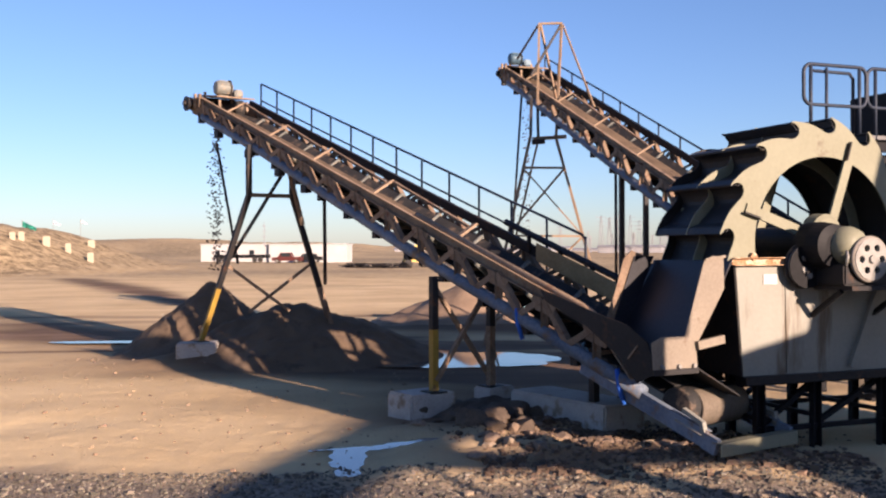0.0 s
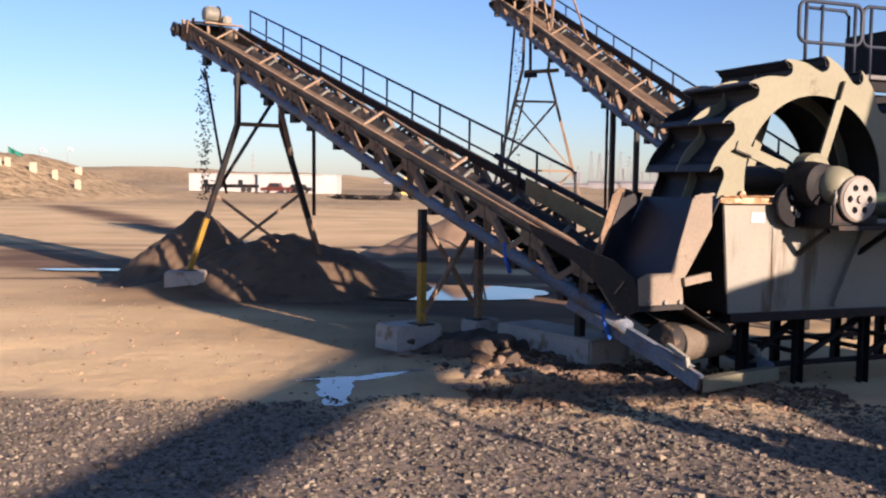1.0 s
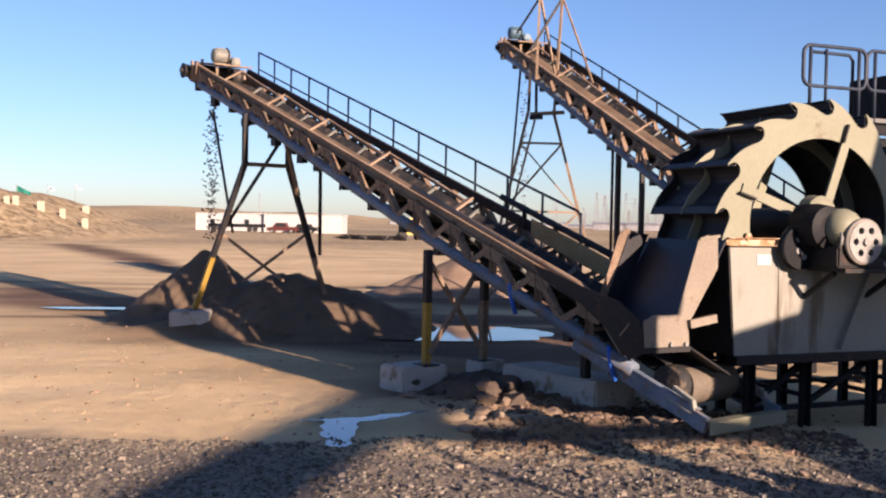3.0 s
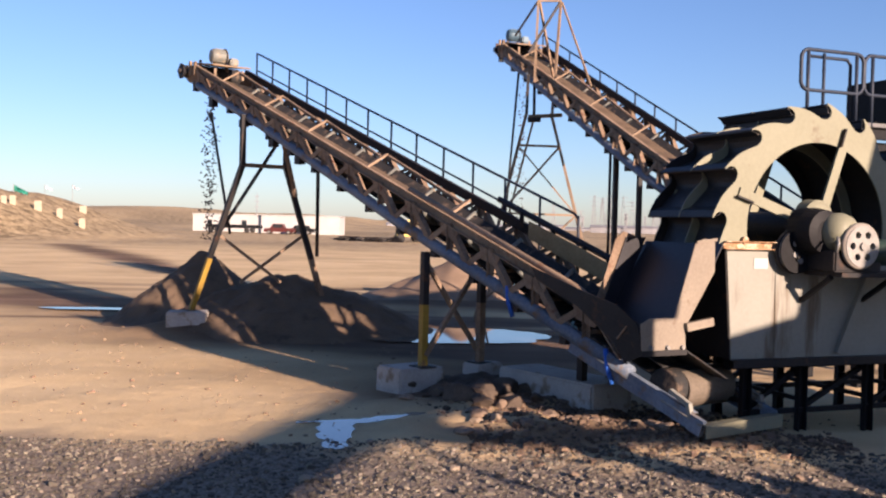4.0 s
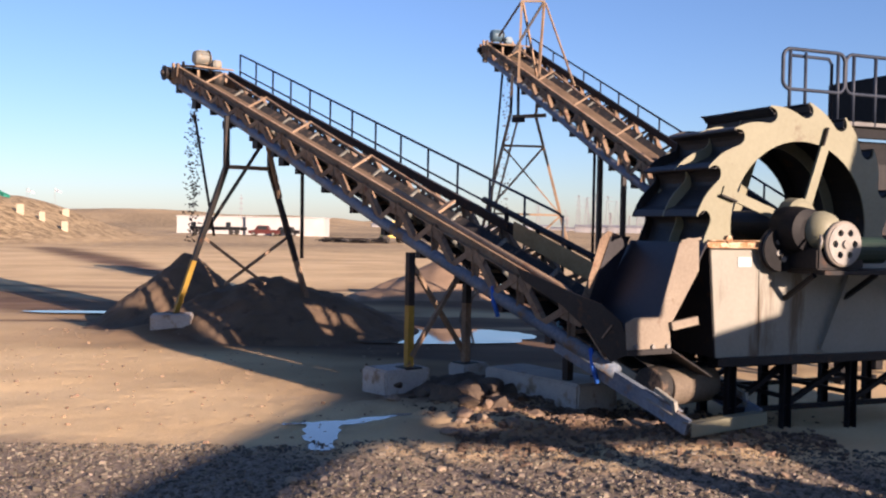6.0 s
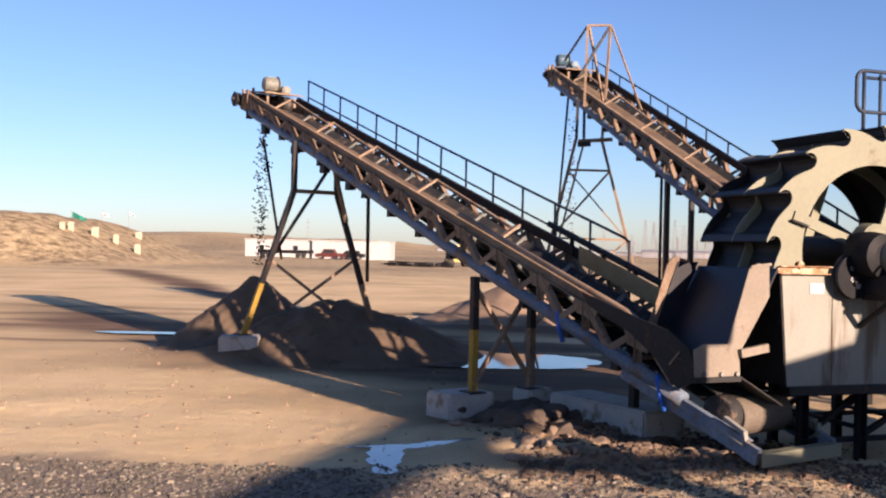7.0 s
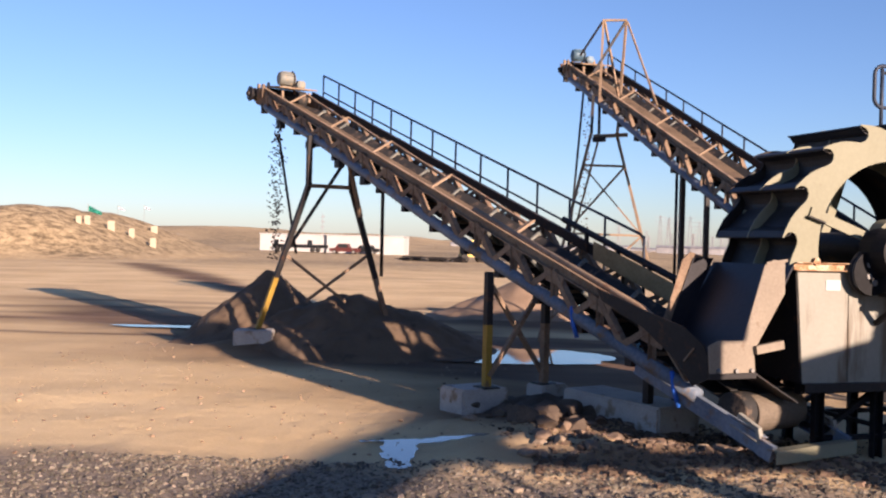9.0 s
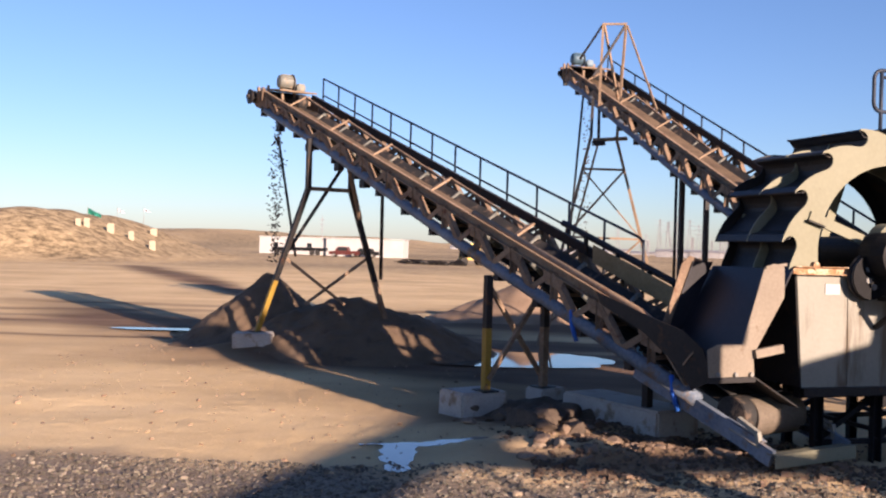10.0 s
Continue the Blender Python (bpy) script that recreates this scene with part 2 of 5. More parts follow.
def channel(bm, p, q, h, w, t=0.01, up=(0, 0, 1), flip=1):
    """A C section: web of height h, flanges of width w to one side."""
    p, q = Vector(p), Vector(q)
    d = (q - p).normalized()
    side = d.cross(Vector(up)).normalized() * flip
    top = side.cross(d).normalized() * flip
    bar(bm, p, q, t, h, up)
    for s in (1, -1):
        o = top * s * (h / 2 - t / 2) + side * (w / 2 + t / 2)
        bar(bm, p + o, q + o, w, t, up)
    return bm


def tube(bm, pts, r, n=10, closed=False):
    """A round tube through points, with mitred corners."""
    pts = [Vector(p) for p in pts]
    rings = []
    cnt = len(pts)
    prev = None
    for i, p in enumerate(pts):
        if closed:
            d = (pts[(i + 1) % cnt] - p).normalized() + (p - pts[i - 1]).normalized()
        else:
            d = (pts[min(i + 1, cnt - 1)] - pts[max(i - 1, 0)])
        d.normalize()
        if prev is None:
            x = d.cross(Vector((0.13, 0.27, 0.95)))
            if x.length < 1e-3:
                x = d.cross(Vector((1, 0, 0)))
        else:
            x = prev - d * prev.dot(d)
        x.normalize()
        prev = x
        y = d.cross(x)
        rings.append([bm.verts.new(p + (x * math.cos(k * math.tau / n) + y * math.sin(k * math.tau / n)) * r) for k in range(n)])
    for i in range(cnt if closed else cnt - 1):
        a, b = rings[i], rings[(i + 1) % cnt]
        for k in range(n):
            bm.faces.new((a[k], a[(k + 1) % n], b[(k + 1) % n], b[k]))
    if not closed:
        bm.faces.new(rings[0][::-1])
        bm.faces.new(rings[-1])
    return bm


def lathe(bm, p, axis, profile, n=24):
    """Turns (along, radius) pairs round an axis from p."""
    p, d = Vector(p), Vector(axis).normalized()
    x = d.cross(Vector((0, 0, 1)))
    if x.length < 1e-3:
        x = Vector((1, 0, 0))
    x.normalize()
    y = d.cross(x)
    rings = [[bm.verts.new(p + d * a + (x * math.cos(k * math.tau / n) + y * math.sin(k * math.tau / n)) * max(r, 1e-4)) for k in range(n)] for a, r in profile]
    for a, b in zip(rings, rings[1:]):
        for k in range(n):
            bm.faces.new((a[k], a[(k + 1) % n], b[(k + 1) % n], b[k]))
    bm.faces.new(rings[0][::-1])
    bm.faces.new(rings[-1])
    return bm


def plate(bm, pts, thick):
    """A flat plate with the outline pts (in one plane), thick along its normal."""
    pts = [Vector(p) for p in pts]
    nrm = Vector((0, 0, 0))
    for a, b in zip(pts, pts[1:] + pts[:1]):
        nrm += a.cross(b)
    nrm.normalize()
    front = [bm.verts.new(p + nrm * thick / 2) for p in pts]
    back = [bm.verts.new(p - nrm * thick / 2) for p in pts]
    bm.faces.new(front)
    bm.faces.new(back[::-1])
    for i in range(len(pts)):
        j = (i + 1) % len(pts)
        bm.faces.new((front[i], back[i], back[j], front[j]))
    return bm


def block(bm, lo, hi, bevel=0.0):
    lo, hi = Vector(lo), Vector(hi)
    vs = [bm.verts.new((x, y, z)) for z in (lo.z, hi.z) for x, y in ((lo.x, lo.y), (hi.x, lo.y), (hi.x, hi.y), (lo.x, hi.y))]
    fs = [bm.faces.new([vs[i] for i in f]) for f in ((3, 2, 1, 0), (4, 5, 6, 7), (0, 1, 5, 4), (1, 2, 6, 5), (2, 3, 7, 6), (3, 0, 4, 7))]
    if bevel:
        es = {e for f in fs for e in f.edges}
        bmesh.ops.bevel(bm, geom=list(es), offset=bevel, segments=2, affect="EDGES")
    return bm


B = bmesh.new


# ---- ground ----
def smooth(a, b, x):
    t = min(1.0, max(0.0, (x - a) / (b - a)))
    return t * t * (3 - 2 * t)


def bump2(x, y, cx, cy, rx, ry, turn=0.0):
    c, s = math.cos(turn), math.sin(turn)
    dx, dy = x - cx, y - cy
    u, v = (dx * c + dy * s) / rx, (-dx * s + dy * c) / ry
    return math.exp(-(u * u + v * v))


def wave(x, y, f, seed=0.0):
    return noise.noise(Vector((x * f, y * f, seed)))


def off_line(x, y, ax, ay, bx, by):
    """Distance from a stretch of line, and how far along it, 0 to 1."""
    ux, uy = bx - ax, by - ay
    f = min(1.0, max(0.0, ((x - ax) * ux + (y - ay) * uy) / (ux * ux + uy * uy)))
    return math.hypot(x - ax - f * ux, y - ay - f * uy), f


def icy_hollow(x, y):
    """Positive inside the icy puddle, in metres from its edge."""
    best = -9.0
    for ax, ay, bx, by, ra, rb in ((-0.22, 12.15, -0.95, 11.55, 0.06, 0.13), (-0.95, 11.55, -1.66, 11.40, 0.13, 0.05), (-1.25, 11.35, -1.12, 10.15, 0.22, 0.12)):
        d, f = off_line(x, y, ax, ay, bx, by)
        best = max(best, ra + (rb - ra) * f - d)
    return best + 0.07 * wave(x, y, 3.2, 41) + 0.04 * wave(x, y, 8.5, 42)


def ground_height(x, y):
    d = math.hypot(x, y)
    z = 0.035 * wave(x, y, 0.6, 1) * smooth(3, 8, d) + 0.012 * wave(x, y, 3.1, 2)
    z += 0.35 * wave(x, y, 0.03, 3) * smooth(30, 90, d)
    # rubble ridge under the conveyor's tail and the mound beside the small puddle
    z += 0.10 * bump2(x, y, 3.5, 10.9, 1.5, 0.9, 0.5) + 0.16 * bump2(x, y, 1.4, 11.3, 1.8, 0.5, -0.25)
    z += 0.14 * bump2(x, y, -0.35, 11.0, 0.5, 0.7) + 0.10 * bump2(x, y, -0.3, 12.6, 0.9, 0.5)
    z += 0.14 * bump2(x, y, 1.0, 13.2, 1.3, 0.8)
    rough = bump2(x, y, 1.6, 11.8, 2.6, 1.6)
    z += rough * (0.10 * wave(x, y, 2.3, 5) + 0.06 * wave(x, y, 5.5, 6))
    z += (0.0 - z) * min(1.0, 1.3 * bump2(x, y, -0.1, 21.0, 3.0, 1.8))
    z += 0.32 * bump2(x, y, -5.2, 20.3, 1.3, 0.7)
    if -2.3 < x < 0.3 and 9.5 < y < 12.8:
        z += (0.05 - z) * smooth(-0.12, 0.03, icy_hollow(x, y))
    # broad gravel shoulder in front
    z += 0.02 * wave(x, y, 9, 7) * smooth(11.2, 9.5, y) * smooth(2, 5, d)
    # worn tracks and spoil far out
    z += 0.22 * bump2(x, y, 1.0, 28.5, 7, 0.8, 0.12) + 0.16 * bump2(x, y, 3.5, 33, 9, 0.9, 0.05)
    # embankment
    ex = smooth(-33.2, -52, x)
    z += ex * (4.9 + 0.7 * wave(x, y, 0.09, 8) + 0.35 * wave(x, y, 0.3, 9)) * smooth(82, 97, y + 0.1 * (x + 45) + 2 * wave(x, y, 0.12, 10)) * smooth(150, 118, y)
    # low hills
    z += smooth(200, 420, d) * smooth(-30, -110, x) * (5.2 + 4.5 * wave(x, y, 0.006, 11) + 1.2 * wave(x, y, 0.03, 12))
    return z


def surface_masks(x, y):
    d = math.hypot(x, y)
    gravel = smooth(10.6, 9.6, y + 0.5 * wave(x, y, 0.8, 20) + 0.06 * x)
    gravel = max(gravel, 0.6 * bump2(x, y, 2.0, 11.8, 2.2, 0.6) * smooth(-0.3, 0.3, wave(x, y, 1.3, 21) + 0.2))
    damp_shade = 0.95 * bump2(x, y, -4.2, 21.5, 3.4, 2.6) + bump2(x, y, 0.5, 13.5, 1.8, 1.2)
    # mid-ground streaks: damp soil together with conveyor shadows put into the colour
    damp_shade += 0.9 * smooth(0.0, 0.35, wave(x * 0.35, y, 0.35, 22) + 0.1) * bump2(x, y, 2.0, 26, 9, 7)
    damp_shade += 0.9 * smooth(0.05, 0.3, wave(x * 0.12, y, 0.9, 25)) * bump2(x, y, 3.5, 25.5, 8, 5)
    # shadow band by the gravel and shade behind the legs, painted over damp ground
    damp_shade += 1.0 * bump2(x, y, 1.9, 10.85, 2.6, 0.55) + 0.75 * bump2(x, y, 1.0, 15.6, 2.8, 2.3)
    damp_shade += 0.85 * bump2(x, y, 2.2, 20.0, 4.6, 4.2) * (0.7 + 0.6 * wave(x * 0.5, y, 0.8, 26))
    for off, wide in ((27.6, 0.4), (29.4, 0.45), (33.0, 0.5), (36.2, 0.5), (24.9, 0.3)):
        line = off + 0.10 * x + 0.9 * math.sin(x * 0.13 + off) + 0.25 * wave(x, y, 0.3, off)
        damp_shade += 0.8 * math.exp(-((y - line) / wide) ** 2) * smooth(-0.35, 0.15, wave(x, y, 0.12, off))
    # left of the pile: the conveyor's shadow painted in along with wet tracks
    damp_shade += 0.9 * bump2(x, y, -12.0, 29.5, 6.5, 1.8, 2.25)
    damp_shade += 0.8 * bump2(x, y, -10.5, 27.0, 5.0, 2.0, 0.1) + 0.7 * bump2(x, y, 0.2, 20.5, 3.0, 2.0)
    # long cast shadow across the far yard, drawn as two dark stretches
    for ax, ay, bx, by, wide in ((-31, 79, -18, 56, 1.7), (-18, 56, -11.5, 43.5, 1.2)):
        line, _ = off_line(x, y, ax, ay, bx, by)
        damp_shade += math.exp(-((line + 0.5 * wave(x, y, 0.25, 43)) / wide) ** 4)
    damp_shade += 0.2 * smooth(0.15, 0.5, wave(x * 0.4, y, 0.18, 23)) * smooth(14, 30, d)
    scrub = smooth(60, 120, d) * (0.55 + 0.45 * smooth(-0.2, 0.4, wave(x, y, 0.03, 24)))
    scrub = max(scrub, smooth(-33, -38, x) * smooth(80, 88, y) * smooth(160, 150, y))
    return min(1, damp_shade) * (1 - gravel), gravel, min(1, scrub)


def stretched(lo, hi, fine_lo, fine_hi, step, grow):
    right, left = [fine_lo], []
    while right[-1] < fine_hi:
        right.append(right[-1] + step)
    w = step
    while right[-1] < hi:
        w *= grow
        right.append(right[-1] + w)
    w, x = step, fine_lo
    while x > lo:
        w *= grow
        x -= w
        left.append(x)
    return left[::-1] + right


def build_ground():
    xs = stretched(-1800, 1800, -5.5, 5.5, 0.085, 1.035)
    ys = stretched(-400, 4000, 6.0, 15.0, 0.085, 1.028)
    verts, cols = [], []
    for y in ys:
        for x in xs:
            verts.append((x, y, ground_height(x, y)))
            cols.append(surface_masks(x, y))
    w = len(xs)
    faces = [(j * w + i, j * w + i + 1, (j + 1) * w + i + 1, (j + 1) * w + i) for j in range(len(ys) - 1) for i in range(w - 1)]
    me = bpy.data.meshes.new("ground")
    me.from_pydata(verts, [], faces)
    layer = me.color_attributes.new("surface", "FLOAT_COLOR", "POINT")
    flat = np.ones((len(cols), 4), dtype=np.float32)
    flat[:, :3] = np.array(cols, dtype=np.float32)
    layer.data.foreach_set("color", flat.ravel())
    me.materials.append(GROUND)
    me.shade_smooth()
    return tagged(new("ground", me), "sandy desert ground with tyre tracks, damp patches, painted-in shade and gravel", "ground", kind="structure")


build_ground()


def puddle(name, cx, cy, rx, ry, turn, seed, mat, label, z=0.02, ragged=0.35):
    bm = B()
    pts = []
    for k in range(72):
        a = k * math.tau / 72
        r = 1 + ragged * noise.noise(Vector((math.cos(a) * 1.6, math.sin(a) * 1.6, seed))) + 0.4 * ragged * noise.noise(Vector((math.cos(a) * 5, math.sin(a) * 5, seed + 3)))
        x, y = rx * r * math.cos(a), ry * r * math.sin(a)
        pts.append(bm.verts.new((x * math.cos(turn) - y * math.sin(turn), x * math.sin(turn) + y * math.cos(turn), 0)))
    bm.faces.new(pts)
    ob = part(name, bm, mat)
    ob.location = (cx, cy, z)
    return tagged(ob, label, "water", kind="structure")


puddle("water_1", -0.1, 21.0, 2.5, 1.45, 0.08, 1.0, WATER, "still shallow puddle of muddy water under the conveyor", 0.03, 0.2)
puddle("water_2", -8.9, 24.9, 1.5, 0.35, 0.05, 4.0, WATER, "thin puddle on damp sand beside the pile", 0.05)


def icy_puddle():
    """A ragged sheet of half-frozen water that fills its hollow."""
    step = 0.016
    nx, ny = int(2.3 / step), int(3.1 / step)
    bm, made = B(), {}

    def corner(i, j):
        if (i, j) not in made:
            made[i, j] = bm.verts.new((-2.1 + i * step, 9.6 + j * step, 0.058))
        return made[i, j]
    for j in range(ny):
        for i in range(nx):
            if icy_hollow(-2.1 + (i + 0.5) * step, 9.6 + (j + 0.5) * step) > 0:
                bm.faces.new((corner(i, j), corner(i + 1, j), corner(i + 1, j + 1), corner(i, j + 1)))
    return tagged(part("water_3", bm, ICE), "small icy puddle running towards the gravel", "water", kind="structure")


icy_puddle()


# ---- sand heaps ----
def heap(name, cx, cy, half, height, label, mat=SAND_DARK, n=90):
    """A heap whose height is given by a function of local x, y."""
    verts, idx, faces = [], {}, []
    z0 = ground_height(cx, cy)
    for j in range(n + 1):
        for i in range(n + 1):
            x, y = (2 * i / n - 1) * half, (2 * j / n - 1) * half
            verts.append((x, y, height(x, y) - 0.05))
    w = n + 1
    for j in range(n):
        for i in range(n):
            q = (j * w + i, j * w + i + 1, (j + 1) * w + i + 1, (j + 1) * w + i)
            if max(verts[k][2] for k in q) > -0.10:
                faces.append(q)
    me = bpy.data.meshes.new(name)
    me.from_pydata(verts, [], faces)
    me.materials.append(mat)
    me.shade_smooth()
    bm = B()
    bm.from_mesh(me)
    bmesh.ops.delete(bm, geom=[v for v in bm.verts if not v.link_faces], context="VERTS")
    bm.to_mesh(me)
    bm.free()
    ob = new(name, me)
    ob.location = (cx, cy, z0)
    return tagged(ob, label, "sand pile")


def cone(x, y, cx, cy, h, r, round_=0.25):
    d = math.sqrt(((x - cx) ** 2 + (y - cy) ** 2) + round_ ** 2) - round_
    return h * (1 - d / r)


def main_heap(x, y):
    z = max(cone(x, y, -1.3, 1.4, 1.7, 2.1, 0.08), cone(x, y, 0.9, 0.1, 1.28, 2.3, 0.5), cone(x, y, 0.1, 0.0, 1.0, 2.0, 0.4), cone(x, y, -1.2, 1.0, 0.75, 2.0, 0.4), cone(x, y, 2.0, 0.2, 0.95, 1.9, 0.4))
    return z + 0.08 * wave(x, y, 1.4, 31) + (0.07 * wave(x, y, 4, 32) + 0.035 * wave(x, y, 9, 33)) * smooth(0, 0.4, z)


heap("sand_mound", -4.4, 21.5, 4.6, main_heap, "large damp sand pile, coloured darker for its shade, under the conveyor head", n=130)
heap("sand_mound", 0.2, 31.5, 3.6, lambda x, y: max(cone(x, y, 0.3, 0, 1.45, 2.7, 0.15), cone(x, y, -1, 0.1, 0.75, 1.9, 0.3)) + 0.06 * wave(x, y, 1.6, 33),
     "brown sand pile under the far conveyor head", material("dry_brown_sand", (0.16, 0.11, 0.075), (0.30, 0.21, 0.14), 0.95, 0, 1.4, 50, 0.5))
heap("sand_mound", 0.48, 14.2, 1.3, lambda x, y: cone(x, y * 1.3, 0, 0, 0.28, 0.95, 0.3) + 0.09 * wave(x, y, 2.6, 35) + 0.06 * wave(x, y, 7, 36), "small dark spilled sand heap by the footing", DARK_ROCK, n=50)


def footing(cx, cy, az, lx, ly, h, label, seed):
    """A worn cast concrete block, sunk a little into the ground."""
    bm = block(B(), (-lx / 2, -ly / 2, -0.12), (lx / 2, ly / 2, h), 0.03)
    for v in bm.verts:
        v.co += Vector((wave(v.co.x * 3 + seed, v.co.y * 3, 1, 1), wave(v.co.x * 3, v.co.z * 3 + seed, 1, 2), wave(v.co.x * 2, v.co.y * 3, 1, seed))) * 0.025
    ob = part("concrete_footing", bm, CONCRETE)
    ob.matrix_world = pose(cx, cy, 0, 0, 0, az)
    return tagged(ob, label, "footing", "concrete footings")


# ---- conveyors ----
def conveyor(az, o0, width, s0, s1, z_at, slope, bay, label, group, rail_from, rail_to, legs, motor_mat, rail_o, hr, taper, brackets, motor_back):
    """An inclined belt conveyor in a box truss. s runs along the ground up the belt, o across it."""
    om = o0 + width / 2
    a = radians(az)
    bx, by = -math.sin(a) * s0 + math.cos(a) * om, math.cos(a) * s0 + math.sin(a) * om
    root = base("belt_conveyor", pose(bx, by, 0, 0, 0, 90 + az), label, "conveyor", group)

    def P(s, o, z):
        return Vector((s - s0, -(o - om), z))

    def up(s):
        return z_at + slope * (s - s0)

    def low(s):
        """Height of the lower chord: the truss grows shallower towards the head."""
        (sa, da), (sb, db) = taper
        f = min(1.0, max(0.0, (s - sa) / (sb - sa)))
        return up(s) - da - (db - da) * f

    o1 = o0 + width
    sA = s0 + 1.5
    # chords
    for o, flip in ((o0, -1), (o1, 1)):
        # near chord in dusty tan, far chord coloured dark for its shade
        part("upper_chord", channel(B(), P(sA, o, up(sA)), P(s1 - 0.3, o, up(s1 - 0.3)), 0.14, 0.06, 0.012, flip=flip), TAN if o == o0 else DARK_STEEL, root, "dusty tan steel channel" if o == o0 else "steel channel coloured dark as the shaded far side")
        part("lower_chord", tube(B(), [P(q, o, low(q)) for q in (s0 + 0.9, taper[0][0], taper[1][0], s1 - 0.5)], 0.088, 14), BLUE_PIPE, root, "dull blue steel pipe", True)
    # side lacing and cross ties
    nb = int((s1 - sA - 0.6) / bay)
    for i in range(nb + 1):
        s = sA + 0.15 + i * bay
        for o in (o0, o1):
            off = 0.035 if o == o0 else -0.035
            part("upright", angle_bar(B(), P(s, o - off, up(s) - 0.05), P(s, o - off, low(s)), 0.07, 0.008, (1, 0, 0)), DUSTY, root)
            if i < nb:
                k = s + bay / 2
                part("lacing_bar", angle_bar(B(), P(s + 0.02, o - off * 1.6, up(s) - 0.07), P(k, o - off * 1.6, low(k) + 0.04), 0.085, 0.008, (0, 1, 0)), TAN if i % 2 else DUSTY, root)
                part("lacing_bar", angle_bar(B(), P(k, o - off * 1.6, low(k) + 0.04), P(s + bay - 0.02, o - off * 1.6, up(s + bay) - 0.07), 0.085, 0.008, (0, 1, 0)), DUSTY, root)
        part("cross_tie", bar(B(), P(s, o0 + 0.05, low(s)), P(s, o1 - 0.05, low(s)), 0.06, 0.06), DUSTY, root)
        part("gusset_plate", plate(B(), [P(s - 0.26, o0 - 0.045, up(s - 0.26) - 0.075), P(s + 0.2, o0 - 0.045, up(s + 0.2) - 0.075), P(s + 0.14, o0 - 0.045, up(s + 0.14) - 0.25), P(s - 0.2, o0 - 0.045, up(s - 0.2) - 0.22)], 0.012), TAN if i % 3 else DUSTY, root)
        part("roller_bracket", block(B(), P(s + 0.3, o0 + 0.08, low(s + 0.3) - 0.15), P(s + 0.42, o0 - 0.05, low(s + 0.3) + 0.07)), DARK_STEEL, root)
        part("far_lacing", angle_bar(B(), P(s, o1 + 0.03, up(s)), P(s + bay / 2, o1 + 0.03, up(s + bay / 2) - 0.3), 0.06, 0.008, (0, 1, 0)), DUSTY, root)
        part("cross_tie", bar(B(), P(s, o0 + 0.05, up(s) - 0.36), P(s, o1 - 0.05, up(s) - 0.36), 0.06, 0.05), DUSTY, root)
    # leaning bracket plates over the near chord, each with a thin stay down to the next
    for s, s2 in zip(brackets, brackets[1:] + [None]):
        top = P(s + 0.02, o0 + 0.40, up(s) + 0.27)
        part("bracket", bar(B(), P(s - 0.02, o0 - 0.02, up(s) + 0.03), top, 0.13, 0.035, (0, 1, 0.4)), TAN, root, "leaning tan bracket plate")
        if s2:
            part("stay", bar(B(), top, P(s2 + 0.12, o0 + 0.36, up(s2 + 0.12) + 0.20), 0.05, 0.04), DUSTY, root)
    # belt: carrying strand, troughed, and return strand
    sT, sH = s0 + 0.55, s1
    bm = B()
    prof = [(-0.46, 0.10), (-0.28, -0.02), (0.28, -0.02), (0.46, 0.10)]
    rows = []
    for q in range(25):
        s = sT + (sH - 0.25 - sT) * q / 24
        flat = min(1, q / 2, (24 - q) / 2)
        rows.append([bm.verts.new(P(s, om + y, up(s) - 0.27 + z * flat)) for y, z in prof] + [bm.verts.new(P(s, om + y, up(s) - 0.285 + z * flat)) for y, z in prof[::-1]])
    for r1, r2 in zip(rows, rows[1:]):
        for k in range(8):
            bm.faces.new((r1[k], r1[(k + 1) % 8], r2[(k + 1) % 8], r2[k]))
    bm.faces.new(rows[0]), bm.faces.new(rows[-1][::-1])
    part("belt", bm, BELT, root, "black rubber belt carrying damp sand")
    part("return_belt", bar(B(), P(sT, om, up(sT) - 0.44), P(sH - 0.1, om, up(sH - 0.1) - 0.40), 0.9, 0.014), BELT, root)
    # carried sand
    bm = B()
    rows = []
    for q in range(60):
        s = sT + 1.2 + (sH - 0.4 - sT - 1.2) * q / 59
        hgt = 0.06 + 0.05 * wave(s, om, 1.7, 3) + 0.02 * wave(s, om, 7, 3)
        rows.append([bm.verts.new(P(s, om + y, up(s) - 0.265 + z)) for y, z in ((-0.3, 0), (-0.15, hgt * 0.7), (0, hgt), (0.15, hgt * 0.7), (0.3, 0))])
    for r1, r2 in zip(rows, rows[1:]):
        for k in range(4):
            bm.faces.new((r1[k], r1[k + 1], r2[k + 1], r2[k]))
    part("sand_load", bm, SAND_DARK, root, "damp dark sand on the belt", True)
    # idlers
    s = sA + 0.4
    while s < s1 - 0.5:
        idl = part("idler", bar(B(), P(s, o0 + 0.05, up(s) - 0.38), P(s, o1 - 0.05, up(s) - 0.38), 0.05, 0.03), DARK_STEEL, root)
        for y0, z0, y1, z1 in ((-0.5, 0.06, -0.27, -0.11), (-0.25, -0.11, 0.25, -0.11), (0.27, -0.11, 0.5, 0.06)):
            part("roller", tube(B(), [P(s, om + y0, up(s) + z0 - 0.22), P(s, om + y1, up(s) + z1 - 0.22)], 0.045, 10), MOTOR_GREY, idl, smooth=True)
        if int(s * 3) % 2 == 0:
            part("return_roller", tube(B(), [P(s, o0 + 0.02, low(s) - 0.02), P(s, o1 - 0.02, low(s) - 0.02)], 0.05, 10), MOTOR_GREY, root, smooth=True)
